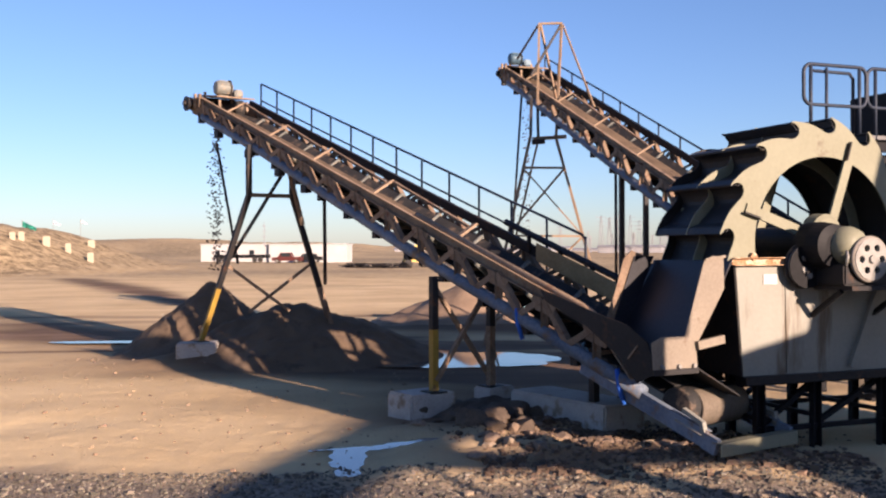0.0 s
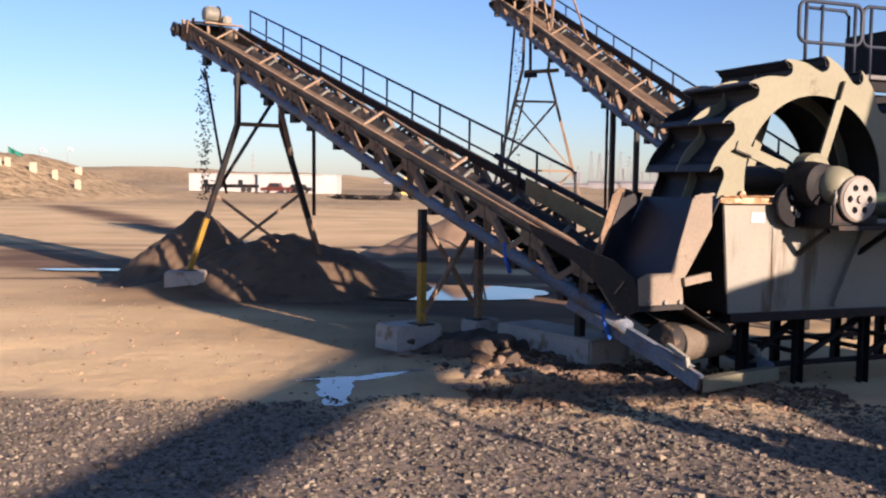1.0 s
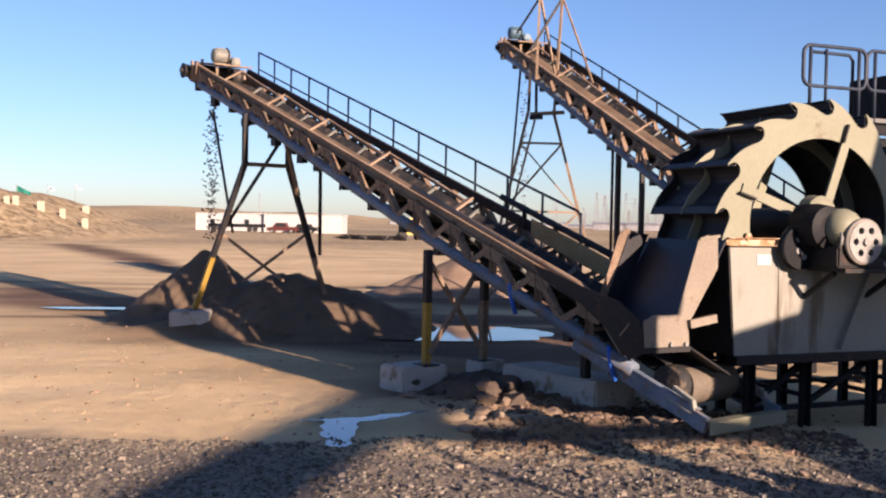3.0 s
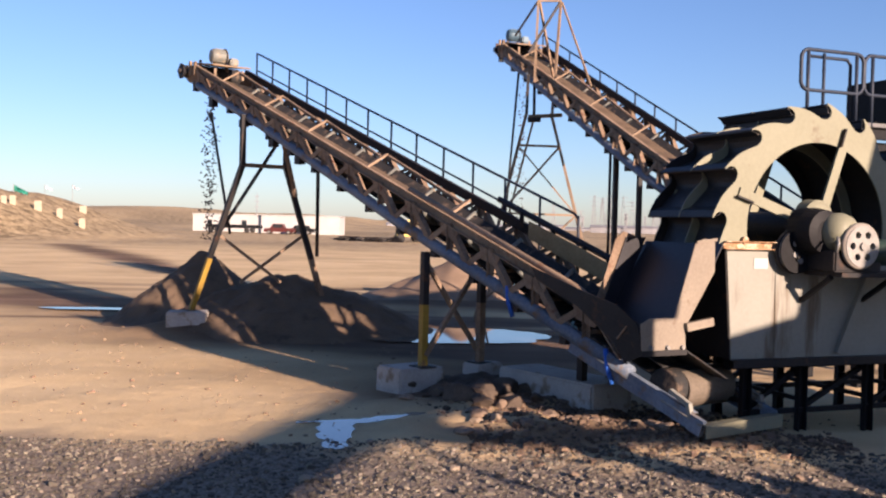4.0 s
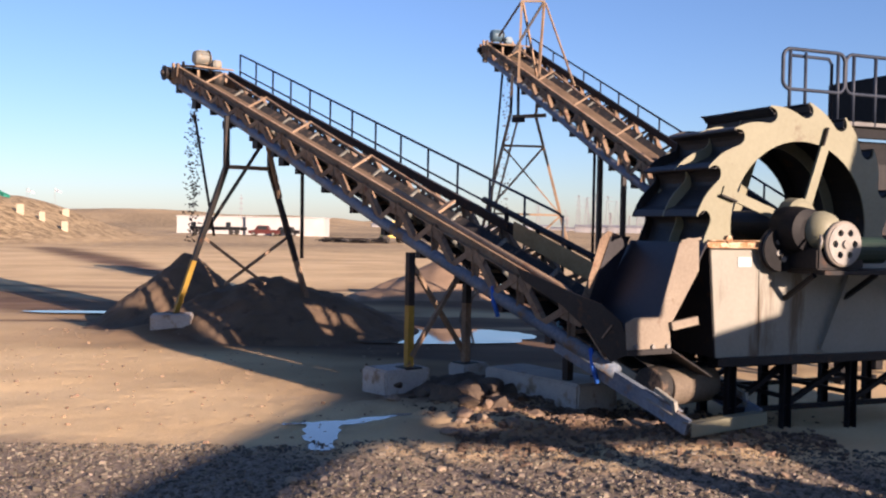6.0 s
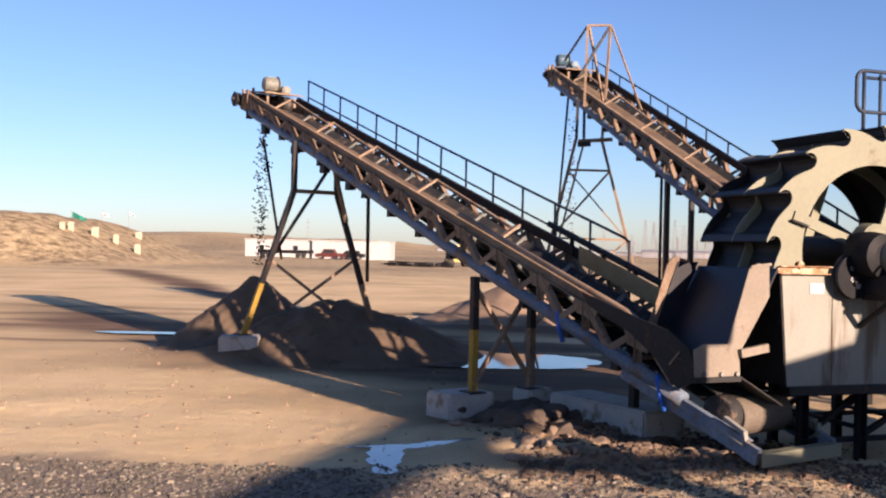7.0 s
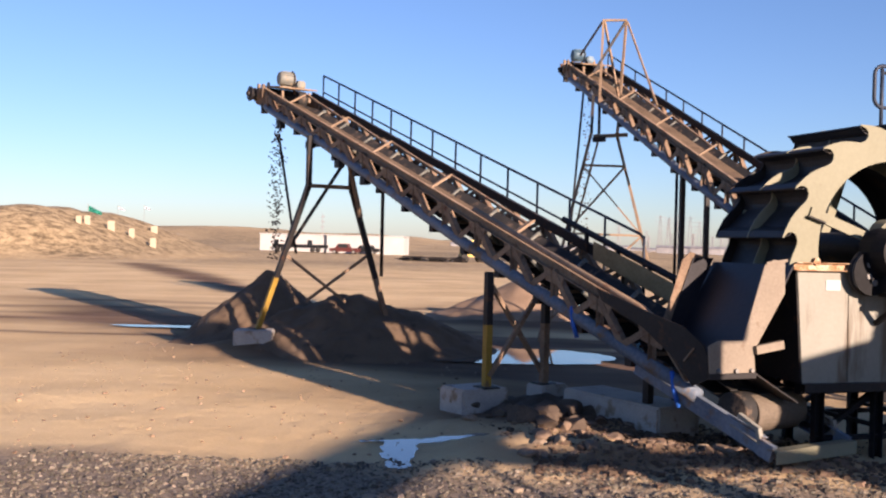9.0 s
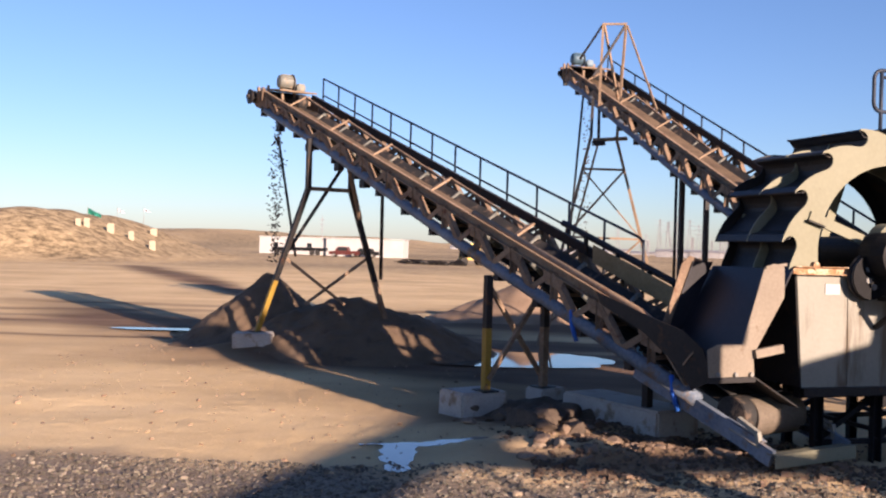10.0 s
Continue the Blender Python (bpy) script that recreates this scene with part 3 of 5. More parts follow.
            part("tape_mark", bar(B(), P(s + 0.02, o0 + 0.12, up(s) - 0.50), P(s + 0.12, o0 + 0.12, up(s) - 0.36), 0.02, 0.05), CYAN, root, "pale blue strip")
        s += 1.15
    # head: pulley, side plates, drive
    zh = up(s1) - 0.2
    part("head_pulley", lathe(B(), P(s1, o0 + 0.05, zh), (0, -1, 0), [(0, 0.19), (0.05, 0.2), (width - 0.15, 0.2), (width - 0.1, 0.19)], 24), BELT, root, smooth=False)
    for o in (o0 - 0.04, o1 + 0.04):
        part("head_plate", plate(B(), [P(s1 - 0.7, o, low(s1 - 0.7)), P(s1 + 0.02, o, zh - 0.20), P(s1 + 0.24, o, zh - 0.05), P(s1 + 0.2, o, zh + 0.16), P(s1 - 0.6, o, up(s1 - 0.6) + 0.08)], 0.016), DUSTY, root)
        part("bearing", lathe(B(), P(s1 + 0.05, o + 0.05, zh), (0, -1, 0) if o > om else (0, 1, 0), [(0, 0.12), (0.08, 0.12), (0.10, 0.07), (0.17, 0.07)], 18), DARK_STEEL, root)
    if motor_back > 0.6:
        part("sprocket", lathe(B(), P(s1 - 0.02, o0 - 0.14, zh + 0.02), (0, 1, 0), [(0, 0.05), (0.05, 0.06), (0.051, 0.16), (0.10, 0.17), (0.101, 0.06), (0.16, 0.05)], 26), DARK_STEEL, root, "dark chain wheel")
    part("scraper_bar", bar(B(), P(s1 + 0.22, o0 - 0.1, zh + 0.05), P(s1 + 0.22, o1 + 0.1, zh + 0.05), 0.05, 0.08), DARK_STEEL, root)
    for ds, dz in ((0.12, 0.18), (-0.12, 0.24), (-0.4, 0.2)):
        part("head_bracket", bar(B(), P(s1 + ds, o0 - 0.07, zh - 0.1), P(s1 + ds - 0.05, o0 - 0.07, zh + dz), 0.07, 0.05, (0, 1, 0)), TAN if dz > 0.2 else DUSTY, root)
    part("drive_table", bar(B(), P(s1 + 0.05, om - 0.1, up(s1) + 0.03), P(s1 - 1.15, om - 0.1, up(s1 - 1.15) + 0.26), width * 0.75, 0.03), TAN, root)
    for s, o in ((s1 - 0.2, o0 + 0.15), (s1 - 1.05, o0 + 0.15), (s1 - 0.2, o1 - 0.4), (s1 - 1.05, o1 - 0.4)):
        part("table_leg", bar(B(), P(s, o, up(s) - 0.05), P(s, o, up(s) + 0.16), 0.05, 0.05), TAN, root)
    sm = s1 - motor_back
    zm = up(sm) + (0.40 if motor_back > 0.6 else 0.28)
    mot = part("motor", lathe(B(), P(sm, o0 + 0.10, zm), (0, -1, 0), [(0, 0.07), (0.02, 0.14), (0.07, 0.165), (0.10, 0.17), (0.101, 0.16), (0.32, 0.16), (0.321, 0.18), (0.35, 0.18), (0.351, 0.12), (0.40, 0.1)], 24), motor_mat, root, "rounded electric motor", False)
    for k in range(10):
        t = radians(-70 + k * 32)
        part("cooling_fin", bar(B(), P(sm + 0.163 * math.sin(t), o0 + 0.21, zm + 0.163 * math.cos(t)), P(sm + 0.163 * math.sin(t), o0 + 0.41, zm + 0.163 * math.cos(t)), 0.01, 0.022, (math.sin(t), 0, math.cos(t))), motor_mat, mot)
    part("lifting_band", tube(B(), [P(sm + 0.175 * math.sin(k * math.tau / 24), o0 + 0.43, zm + 0.175 * math.cos(k * math.tau / 24)) for k in range(24)], 0.016, 8, True), DARK_STEEL, mot)
    part("gearbox", block(B(), P(sm - 0.15, o0 + 0.72, zm - 0.2), P(sm + 0.12, o0 + 0.52, zm - 0.02), 0.03), motor_mat, root)
    # walkway and handrail on the far side
    w0, w1 = rail_from, rail_to
    part("walkway", bar(B(), P(w0, (o1 + rail_o) / 2 + 0.04, up(w0) - 0.45), P(w1, (o1 + rail_o) / 2 + 0.04, up(w1) - 0.45), rail_o - o1 - 0.05, 0.03), DARK_STEEL, root, "dark steel walkway")
    part("handrail", tube(B(), [P(w0 - 0.02, rail_o, up(w0) - 0.45), P(w0, rail_o, up(w0) + hr - 0.05), P(w0 + 0.08, rail_o, up(w0 + 0.08) + hr), P(w1, rail_o, up(w1) + hr)], 0.022, 8), RAIL, root, smooth=True)
    part("knee_rail", tube(B(), [P(w0, rail_o, up(w0) + 0.0), P(w1, rail_o, up(w1) + 0.0)], 0.018, 8), RAIL, root, smooth=True)
    cnt = int((w1 - w0) / 0.86)
    for i in range(cnt + 1):
        s = w0 + (w1 - w0) * (i + 0.0) / cnt
        part("handrail_post", tube(B(), [P(s, rail_o, up(s) - 0.45), P(s, rail_o, up(s) + hr)], 0.02, 8), RAIL, root, smooth=True)
    # bents
    for (s, (ob0, ob1), zb, (ot0, ot1), zt, mat_low, z_low, (sf0, sf1)) in legs:
        for side in (0, 1):
            oo = o0 - ob0 if side == 0 else o1 + ob1
            ot_ = o0 - ot0 if side == 0 else o1 + ot1
            tp, ft = P(s, ot_, low(s) + 0.05), P(sf0 if side == 0 else sf1, oo, zb)
            knee = P(s, ot_, zt) if zt else tp
            if zt:
                part("leg_head", bar(B(), tp, knee, 0.1, 0.1, (1, 0, 0)), DARK_STEEL, root)
            cut = (z_low - ft.z) / (knee.z - ft.z)
            mid = ft.lerp(knee, cut)
            part("leg", bar(B(), knee, mid, 0.1, 0.1, (1, 0, 0)), DARK_STEEL, root, "dark steel leg")
            part("leg_foot", bar(B(), mid, ft, 0.1, 0.1, (1, 0, 0)), mat_low if side == 0 else DUSTY, root, "leg painted yellow" if mat_low is YELLOW and side == 0 else "")
            part("base_plate", block(B(), ft - Vector((0.14, 0.14, 0.02)), ft + Vector((0.14, 0.14, 0.005))), DARK_STEEL, root)
        zk = zt if zt else low(s)
        if zt:
            part("cross_beam", bar(B(), P(s, o0 - ot0, zt), P(s, o1 + ot1, zt), 0.08, 0.08), DUSTY, root)

        def leg_at(side, f):
            tp = P(s, (o0 - ot0) if side == 0 else (o1 + ot1), zk)
            ft = P(sf0 if side == 0 else sf1, (o0 - ob0) if side == 0 else (o1 + ob1), zb)
            return tp.lerp(ft, f)
        if zt:
            part("brace", bar(B(), leg_at(0, 0.47), leg_at(0, 0.47).lerp(leg_at(1, 0.47) * 0.5 + leg_at(0, 0.47) * 0.5 + Vector((0, 0, -0.68)), 1.45), 0.06, 0.06), DUSTY, root)
            part("brace", bar(B(), leg_at(1, 0.47) + Vector((0.07, 0, 0)), leg_at(1, 0.47).lerp(leg_at(1, 0.47) * 0.5 + leg_at(0, 0.47) * 0.5 + Vector((0, 0, -0.68)), 1.45) + Vector((0.07, 0, 0)), 0.06, 0.06), DUSTY, root)
            part("brace", bar(B(), P(s + 0.08, o1 - 0.2, low(s)), leg_at(0, 0.52) + Vector((0.08, 0, 0)), 0.07, 0.07), DARK_STEEL, root)
            part("brace", bar(B(), P(s - 0.3, o0 + 0.5, low(s)), leg_at(1, 0.2) + Vector((-0.08, 0, 0)), 0.07, 0.07), DUSTY, root)
        elif mat_low is YELLOW:
            part("brace", bar(B(), leg_at(0, 0.05), leg_at(1, 0.9) + Vector((0.06, 0, 0)), 0.06, 0.06), DUSTY, root)
            part("brace", bar(B(), leg_at(1, 0.05), leg_at(0, 0.9) + Vector((-0.06, 0, 0)), 0.06, 0.06), DUSTY, root)
    return root, P, up


near_conveyor, NP, nup = conveyor(
    36, 8.4, 1.2, 7.0, 21.7, 0.93, 0.339, 0.95,
    "long inclined belt conveyor of dusty brown steel truss with handrail", "belt conveyors", 10.68, 21.95,
    [(18.5, (0.75, 0.64), 0.50, (0.12, -0.35), 3.5, YELLOW, 1.6, (19.5, 18.5)), (11.5, (0.43, -0.6), 0.37, (0.43, -0.6), 0, YELLOW, 1.25, (11.5, 11.5))], MOTOR_GREY, 10.15, 0.40, ((13.0, 0.50), (18.0, 0.36)), [19.9, 17.82, 16.0, 13.9, 11.6], 0.9)
far_conveyor, FP, fup = conveyor(
    18, 9.9, 1.2, 12.6, 26.1, 1.90, 0.42, 0.95,
    "far inclined belt conveyor of dusty brown steel truss with handrail", "belt conveyors", 14.2, 26.2,
    [(19.7, (-0.4, -0.2), 0.0, (-0.4, -0.2), 0, DARK_STEEL, 0.5, (19.7, 19.7))], MOTOR_BLUE, 11.25, 0.30, ((18.5, 0.56), (24.5, 0.34)), [24.4, 22.3, 20.3, 18.3], 0.25)


def at36(s, o):
    a = radians(36)
    return (-math.sin(a) * s + math.cos(a) * o, math.cos(a) * s + math.sin(a) * o)


# tail of the near conveyor: skirts, tail pulley, take-up frame
part("skirt_plate", plate(B(), [NP(9.60, 8.33, 1.88), NP(8.66, 8.33, 1.64), NP(8.08, 8.33, 1.51), NP(7.76, 8.33, 1.33), NP(7.62, 8.33, 0.99), NP(7.92, 8.33, 0.85), NP(8.16, 8.33, 1.1), NP(8.75, 8.33, 1.45), NP(9.50, 8.33, 1.72)], 0.014), DARK_STEEL, near_conveyor, "dark curved loading skirt")
part("skirt_plate", plate(B(), [NP(11.1, 9.55, 2.48), NP(10.0, 9.55, 2.12), NP(8.6, 9.55, 1.63), NP(8.6, 9.55, 1.40), NP(10.0, 9.55, 1.84), NP(11.1, 9.55, 2.22)], 0.014), material("ochre_skirt", (0.25, 0.17, 0.08), (0.40, 0.29, 0.15), 0.8, 0, 2, 25, 0.15), near_conveyor, "ochre steel skirt plate")
part("skirt_tube", tube(B(), [NP(12.6, 8.42, 2.92), NP(8.85, 8.42, 1.66), NP(8.7, 8.42, 1.58)], 0.045, 10), TAN, near_conveyor, "dusty round skirt rail", True)
part("skirt_tube", tube(B(), [NP(11.9, 9.62, 2.81), NP(9.3, 9.62, 1.93), NP(8.75, 9.62, 1.5)], 0.05, 10), DARK_STEEL, near_conveyor, smooth=True)
part("skirt_post", bar(B(), NP(8.75, 8.4, 1.6), NP(8.05, 8.4, 0.86), 0.07, 0.02), TAN, near_conveyor)
part("skirt_hook", bar(B(), NP(8.05, 8.36, 1.12), NP(7.9, 8.36, 1.28), 0.1, 0.02), TAN, near_conveyor)
for i, s in enumerate((9.3, 9.95, 10.6, 11.3)):
    part("skirt_rib", bar(B(), NP(s, 9.58, nup(s) - 0.05), NP(s, 9.58, nup(s) + 0.22), 0.05, 0.05), DARK_STEEL, near_conveyor)
part("tail_pulley", lathe(B(), NP(7.48, 8.46, 0.62), (0, -1, 0), [(0, 0.05), (0.02, 0.2), (0.03, 0.215), (1.02, 0.215), (1.03, 0.2), (1.06, 0.05)], 28), BELT, near_conveyor, "belt-wrapped tail pulley", False)
part("pulley_cover", lathe(B(), NP(7.46, 8.66, 0.60), (0, -1, 0), [(0, 0.215), (0.004, 0.225), (0.8, 0.225), (0.804, 0.215)], 28), material("scuffed_belt_back", (0.09, 0.072, 0.054), (0.17, 0.138, 0.105), 0.8, 0, 3, 40, 0.15), near_conveyor, "dusty scuffed belt wrap", False)
for o, flip in ((8.38, -1), (9.62, 1)):
    part("tail_channel", channel(B(), NP(8.9, o, 0.96), NP(6.98, o, 0.34), 0.2, 0.07, 0.01, flip=flip), BLUE_PIPE, near_conveyor, "dull blue channel frame")
    part("take_up_guide", channel(B(), NP(7.3, o, 0.62), NP(7.02, o, 0.50), 0.05, 0.05, 0.008, flip=flip), SHEET, near_conveyor)
    part("take_up_stop", bar(B(), NP(7.02, o, 0.52), NP(6.98, o, 0.36), 0.06, 0.05), SHEET, near_conveyor)
    part("take_up_screw", tube(B(), [NP(7.4, o, 0.5), NP(6.95, o, 0.36)], 0.016, 8), CAST, near_conveyor, smooth=True)
    part("tail_foot", bar(B(), NP(7.0, o, 0.34), NP(6.82, o, 0.28), 0.06, 0.18), BLUE_PIPE, near_conveyor)
part("end_beam", angle_bar(B(), NP(6.8, 8.34, 0.33), NP(6.8, 9.66, 0.33), 0.13, 0.012), BEIGE, near_conveyor, "pale angle-iron end beam")
for s, o in ((8.15, 8.36), (10.0, 8.36)):
    part("idler_strap", tube(B(), [NP(s, o, nup(s) - 0.75), NP(s + 0.05, o - 0.04, nup(s) - 0.55), NP(s + 0.12, o, nup(s) - 0.35)], 0.03, 8), BLUE, near_conveyor, "bright blue strap", True)

fx, fy = at36(11.5, 8.0)
footing(fx - 0.2, fy + 0.05, 126, 0.62, 0.78, 0.36, "worn grey concrete footing under a conveyor leg", 1.0)
fx, fy = at36(11.5, 9.05)
footing(fx, fy, 126, 0.45, 0.45, 0.36, "worn grey concrete footing under a conveyor leg", 2.0)
fx, fy = at36(9.9, 9.2)
footing(fx, fy, 126, 1.9, 0.75, 0.4, "long grey concrete footing slab beside the conveyor tail", 3.0)
fx, fy = at36(19.6, 7.68)
footing(fx, fy - 0.22, 8, 0.82, 0.6, 0.49, "grey concrete footing half buried in sand", 4.0)
fx, fy = at36(18.5, 10.24)
footing(fx, fy, 126, 0.9, 0.9, 0.33, "grey concrete footing half buried in sand", 5.0)
# short tail support on the slab
for o in (8.98, 9.5):
    part("tail_leg", bar(B(), NP(9.3, o, nup(9.3) - 0.5), NP(9.3, o, 0.38), 0.1, 0.1), DARK_STEEL, near_conveyor)
# free-standing hoses and poles by the head
part("drop_pole", tube(B(), [NP(20.7, 8.5, 4.75), NP(19.45, 8.45, 2.1)], 0.03, 8), DARK_STEEL, near_conveyor, smooth=True)
part("drop_pole", tube(B(), [NP(18.4, 9.62, nup(18.4) - 0.36), NP(18.4, 9.95, 3.4), NP(18.45, 9.99, 1.65)], 0.04, 8), DARK_STEEL, near_conveyor, smooth=True)
for (s, d) in ((20.2, 0.12), (18.6, 0.12), (17.2, 0.12), (16.1, 0.12)):
    part("return_bracket", block(B(), NP(s, 8.45, nup(s) - 0.58), NP(s + 0.22, 8.32, nup(s) - 0.42), 0.01), DARK_STEEL, near_conveyor)

# mast beside the far conveyor
mast = base("lattice_mast", pose(2.35, 25.0, 0), "tall thin brown steel lattice mast holding the far conveyor", "mast")


def strut(name, x0, z0, x1, z1, w, mat, y0=0.0, y1=0.0, label=""):
    return part(name, bar(B(), (x0 - 2.35, y0, z0), (x1 - 2.35, y1, z1), w, w), mat, mast, label)


# frame over the belt
strut("top_tie", 2.13, 8.11, 2.74, 8.12, 0.05, TAN)
strut("mast_leg", 2.15, 8.09, 2.08, 6.0, 0.05, TAN, 0.0, -0.3)
strut("mast_leg", 2.18, 8.09, 2.64, 6.1, 0.05, TAN, 0.0, 0.35)
strut("mast_leg", 2.72, 8.09, 2.54, 5.2, 0.055, TAN, 0.0, -0.3)
strut("guy_rod", 2.75, 8.08, 3.46, 5.9, 0.04, TAN, 0.0, -0.6)
strut("guy_rod", 2.13, 8.08, 1.60, 7.25, 0.045, DARK_STEEL, 0.0, 0.2, "dark stay rod")
strut("guy_rod", 2.70, 8.08, 1.92, 6.75, 0.06, DARK_STEEL, 0.02, -0.2, "dark stay rod")
# splayed legs under the belt
strut("leg_head", 1.93, 6.2, 1.91, 5.24, 0.07, DARK_STEEL, -0.2, -0.2)
strut("leg_head", 2.13, 6.1, 2.14, 5.16, 0.07, DARK_STEEL, 0.3, 0.3)
strut("mast_leg", 1.91, 5.26, 0.70, 0.0, 0.06, DUSTY, -0.2, -0.6)
strut("mast_leg", 2.14, 5.18, 0.95, 0.0, 0.045, TAN, 0.3, 0.7)
strut("mast_leg", 2.52, 5.26, 3.92, 0.0, 0.06, TAN, -0.2, -0.6)
strut("mast_leg", 2.60, 5.26, 4.05, 0.0, 0.05, TAN, 0.3, 0.7)
strut("crossarm", 1.95, 5.15, 2.80, 5.21, 0.09, TAN, -0.26, -0.26)
strut("crossarm", 1.93, 5.06, 2.25, 5.08, 0.12, DARK_STEEL, -0.36, -0.36)
strut("mast_tie", 1.72, 4.43, 2.74, 4.42, 0.055, TAN, -0.3, -0.3)
strut("mast_tie", 1.30, 2.72, 3.20, 2.70, 0.05, TAN, -0.42, -0.42)
strut("mast_brace", 1.72, 4.40, 3.18, 2.72, 0.035, TAN, -0.34, -0.44)
strut("mast_brace", 2.74, 4.40, 1.32, 2.74, 0.05, TAN, -0.30, -0.38)
strut("mast_brace", 1.30, 2.70, 3.80, 0.4, 0.035, TAN, -0.46, -0.6)
strut("mast_brace", 3.20, 2.70, 0.80, 0.4, 0.045, TAN, -0.40, -0.54)
for s, o, z in ((24.75, 9.95, 1.8), (19.3, 9.95, 1.2)):
    part("hanging_rod", tube(B(), [FP(s, o, fup(s) - 0.35), FP(s + (0.9 if s > 20 else 0.0), o, z)], 0.032, 8), DARK_STEEL, far_conveyor, smooth=True)


# ---- wheel sand washer ----
washer = base("sand_washer", pose(3.15, 11.0, 0, 0, 0, 21.33), "wheel sand washer with beige bucket wheel and pale grey tank", "sand washer")
# local: x along the tank front, y into depth
TANK_L, TANK_D, ZB, ZT = 4.2, 1.9, 0.96, 2.20
part("tank_front", plate(B(), [(0.07, 0, ZB), (TANK_L, 0, ZB), (TANK_L, 0, ZT), (-0.03, 0, ZT)], 0.012), SHEET, washer, "pale grey steel front sheet")
part("tank_back", plate(B(), [(0.07, TANK_D, ZB), (TANK_L, TANK_D, ZB), (TANK_L, TANK_D, ZT), (-0.03, TANK_D, ZT)], 0.012), SHEET, washer)
# end turned away from the sun: its shade is put into a dark colour
part("tank_end", plate(B(), [(0.06, 0.007, ZB), (-0.04, 0.007, ZT), (-0.04, TANK_D - 0.007, ZT), (0.06, TANK_D - 0.007, ZB)], 0.012), DARK_STEEL, washer, "end sheet coloured dark for its shade")
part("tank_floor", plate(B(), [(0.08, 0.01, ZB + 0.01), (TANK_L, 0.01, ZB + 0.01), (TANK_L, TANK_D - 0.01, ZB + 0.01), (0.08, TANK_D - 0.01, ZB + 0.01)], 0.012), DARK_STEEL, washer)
part("bottom_flange", angle_bar(B(), (0.05, -0.045, ZB - 0.005), (TANK_L, -0.045, ZB - 0.005), 0.08, 0.01), DARK_STEEL, washer)
part("top_flange", channel(B(), (-0.1, -0.03, ZT + 0.045), (0.95, -0.03, ZT + 0.045), 0.09, 0.05, 0.01), RUST, washer, "rusty worn top flange")
part("bearing_lug", lathe(B(), (0.18, -0.06, ZT + 0.10), (0, 1, 0), [(0, 0.042), (0.06, 0.042)], 16), RUST, washer)
part("notice_plate", block(B(), (0.34, -0.014, 1.985), (0.53, -0.0075, 2.10)), WHITE_WALL, washer, "small blank white notice plate")
for x in (2.75, 3.5):
    part("tank_rib", bar(B(), (x, -0.03, ZB + 0.02), (x, -0.03, ZT - 0.3), 0.05, 0.05), SHEET, washer)
part("shelf_strut", bar(B(), (1.55, -0.04, ZB + 0.05), (1.95, -0.04, 1.9), 0.06, 0.05), SHEET, washer)
part("tank_seam", bar(B(), (0.66, -0.009, ZB + 0.02), (0.64, -0.009, ZT - 0.02), 0.018, 0.006), SHEET, washer)

# wheel
HUB = Vector((1.45, 0.25, 2.46))
WID, R_OUT, R_IN, TEETH = 1.34, 1.50, 1.02, 16
wheel = part("bucket_wheel", lathe(B(), HUB + Vector((0, -0.28, 0)), (0, 1, 0), [(0, 0.09), (0.2, 0.09), (0.201, 0.2), (WID + 0.3, 0.2), (WID + 0.301, 0.09), (WID + 0.5, 0.09)], 28), DARK_STEEL, washer, "beige toothed bucket wheel")
PHASE, STEP = radians(3.8), math.tau / TEETH
# one hooked tooth, clockwise: share of the tooth's pitch and radius
HOOK = [(0.0, 1.50), (0.05, 1.494), (0.14, 1.478), (0.26, 1.455), (0.40, 1.428), (0.54, 1.394), (0.67, 1.358), (0.78, 1.328), (0.87, 1.308), (0.95, 1.302), (1.04, 1.314), (1.105, 1.344), (1.13, 1.386), (1.115, 1.426), (1.07, 1.456), (1.02, 1.478), (0.985, 1.490)]


def wheel_point(angle, r, y):
    return HUB + Vector((math.sin(angle) * r, y, math.cos(angle) * r))


def ring(y0, y1):
    """A flat ring plate with hooked teeth, cut into one piece for each tooth at the bottom of the notches."""
    bm = B()
    cut = 8
    edge = [(f - 1, r) for f, r in HOOK[cut:]] + HOOK[:cut + 1]
    for k in range(TEETH):
        outline = edge + [(HOOK[cut][0] - q / 5, R_IN) for q in range(6)]
        sides = [[bm.verts.new(wheel_point(PHASE + (k + f) * STEP, r, y)) for f, r in outline] for y in (y0, y1)]
        bm.faces.new(sides[0])
        bm.faces.new(sides[1][::-1])
        n = len(outline)
        for q in [*range(len(edge) - 1), *range(len(edge), n - 1)]:
            bm.faces.new((sides[0][q], sides[1][q], sides[1][q + 1], sides[0][q + 1]))
    bmesh.ops.remove_doubles(bm, verts=bm.verts, dist=0.0005)
    return bm


part("front_ring", ring(0, 0.02), BEIGE, wheel, "beige toothed ring plate")
part("middle_ring", ring(WID / 2 - 0.01, WID / 2 + 0.01), BEIGE, wheel)
# rearmost ring gets a dark colour in place of shade
part("back_ring", ring(WID - 0.02, WID), DARK_STEEL, wheel, "back ring plate coloured dark for its shade")
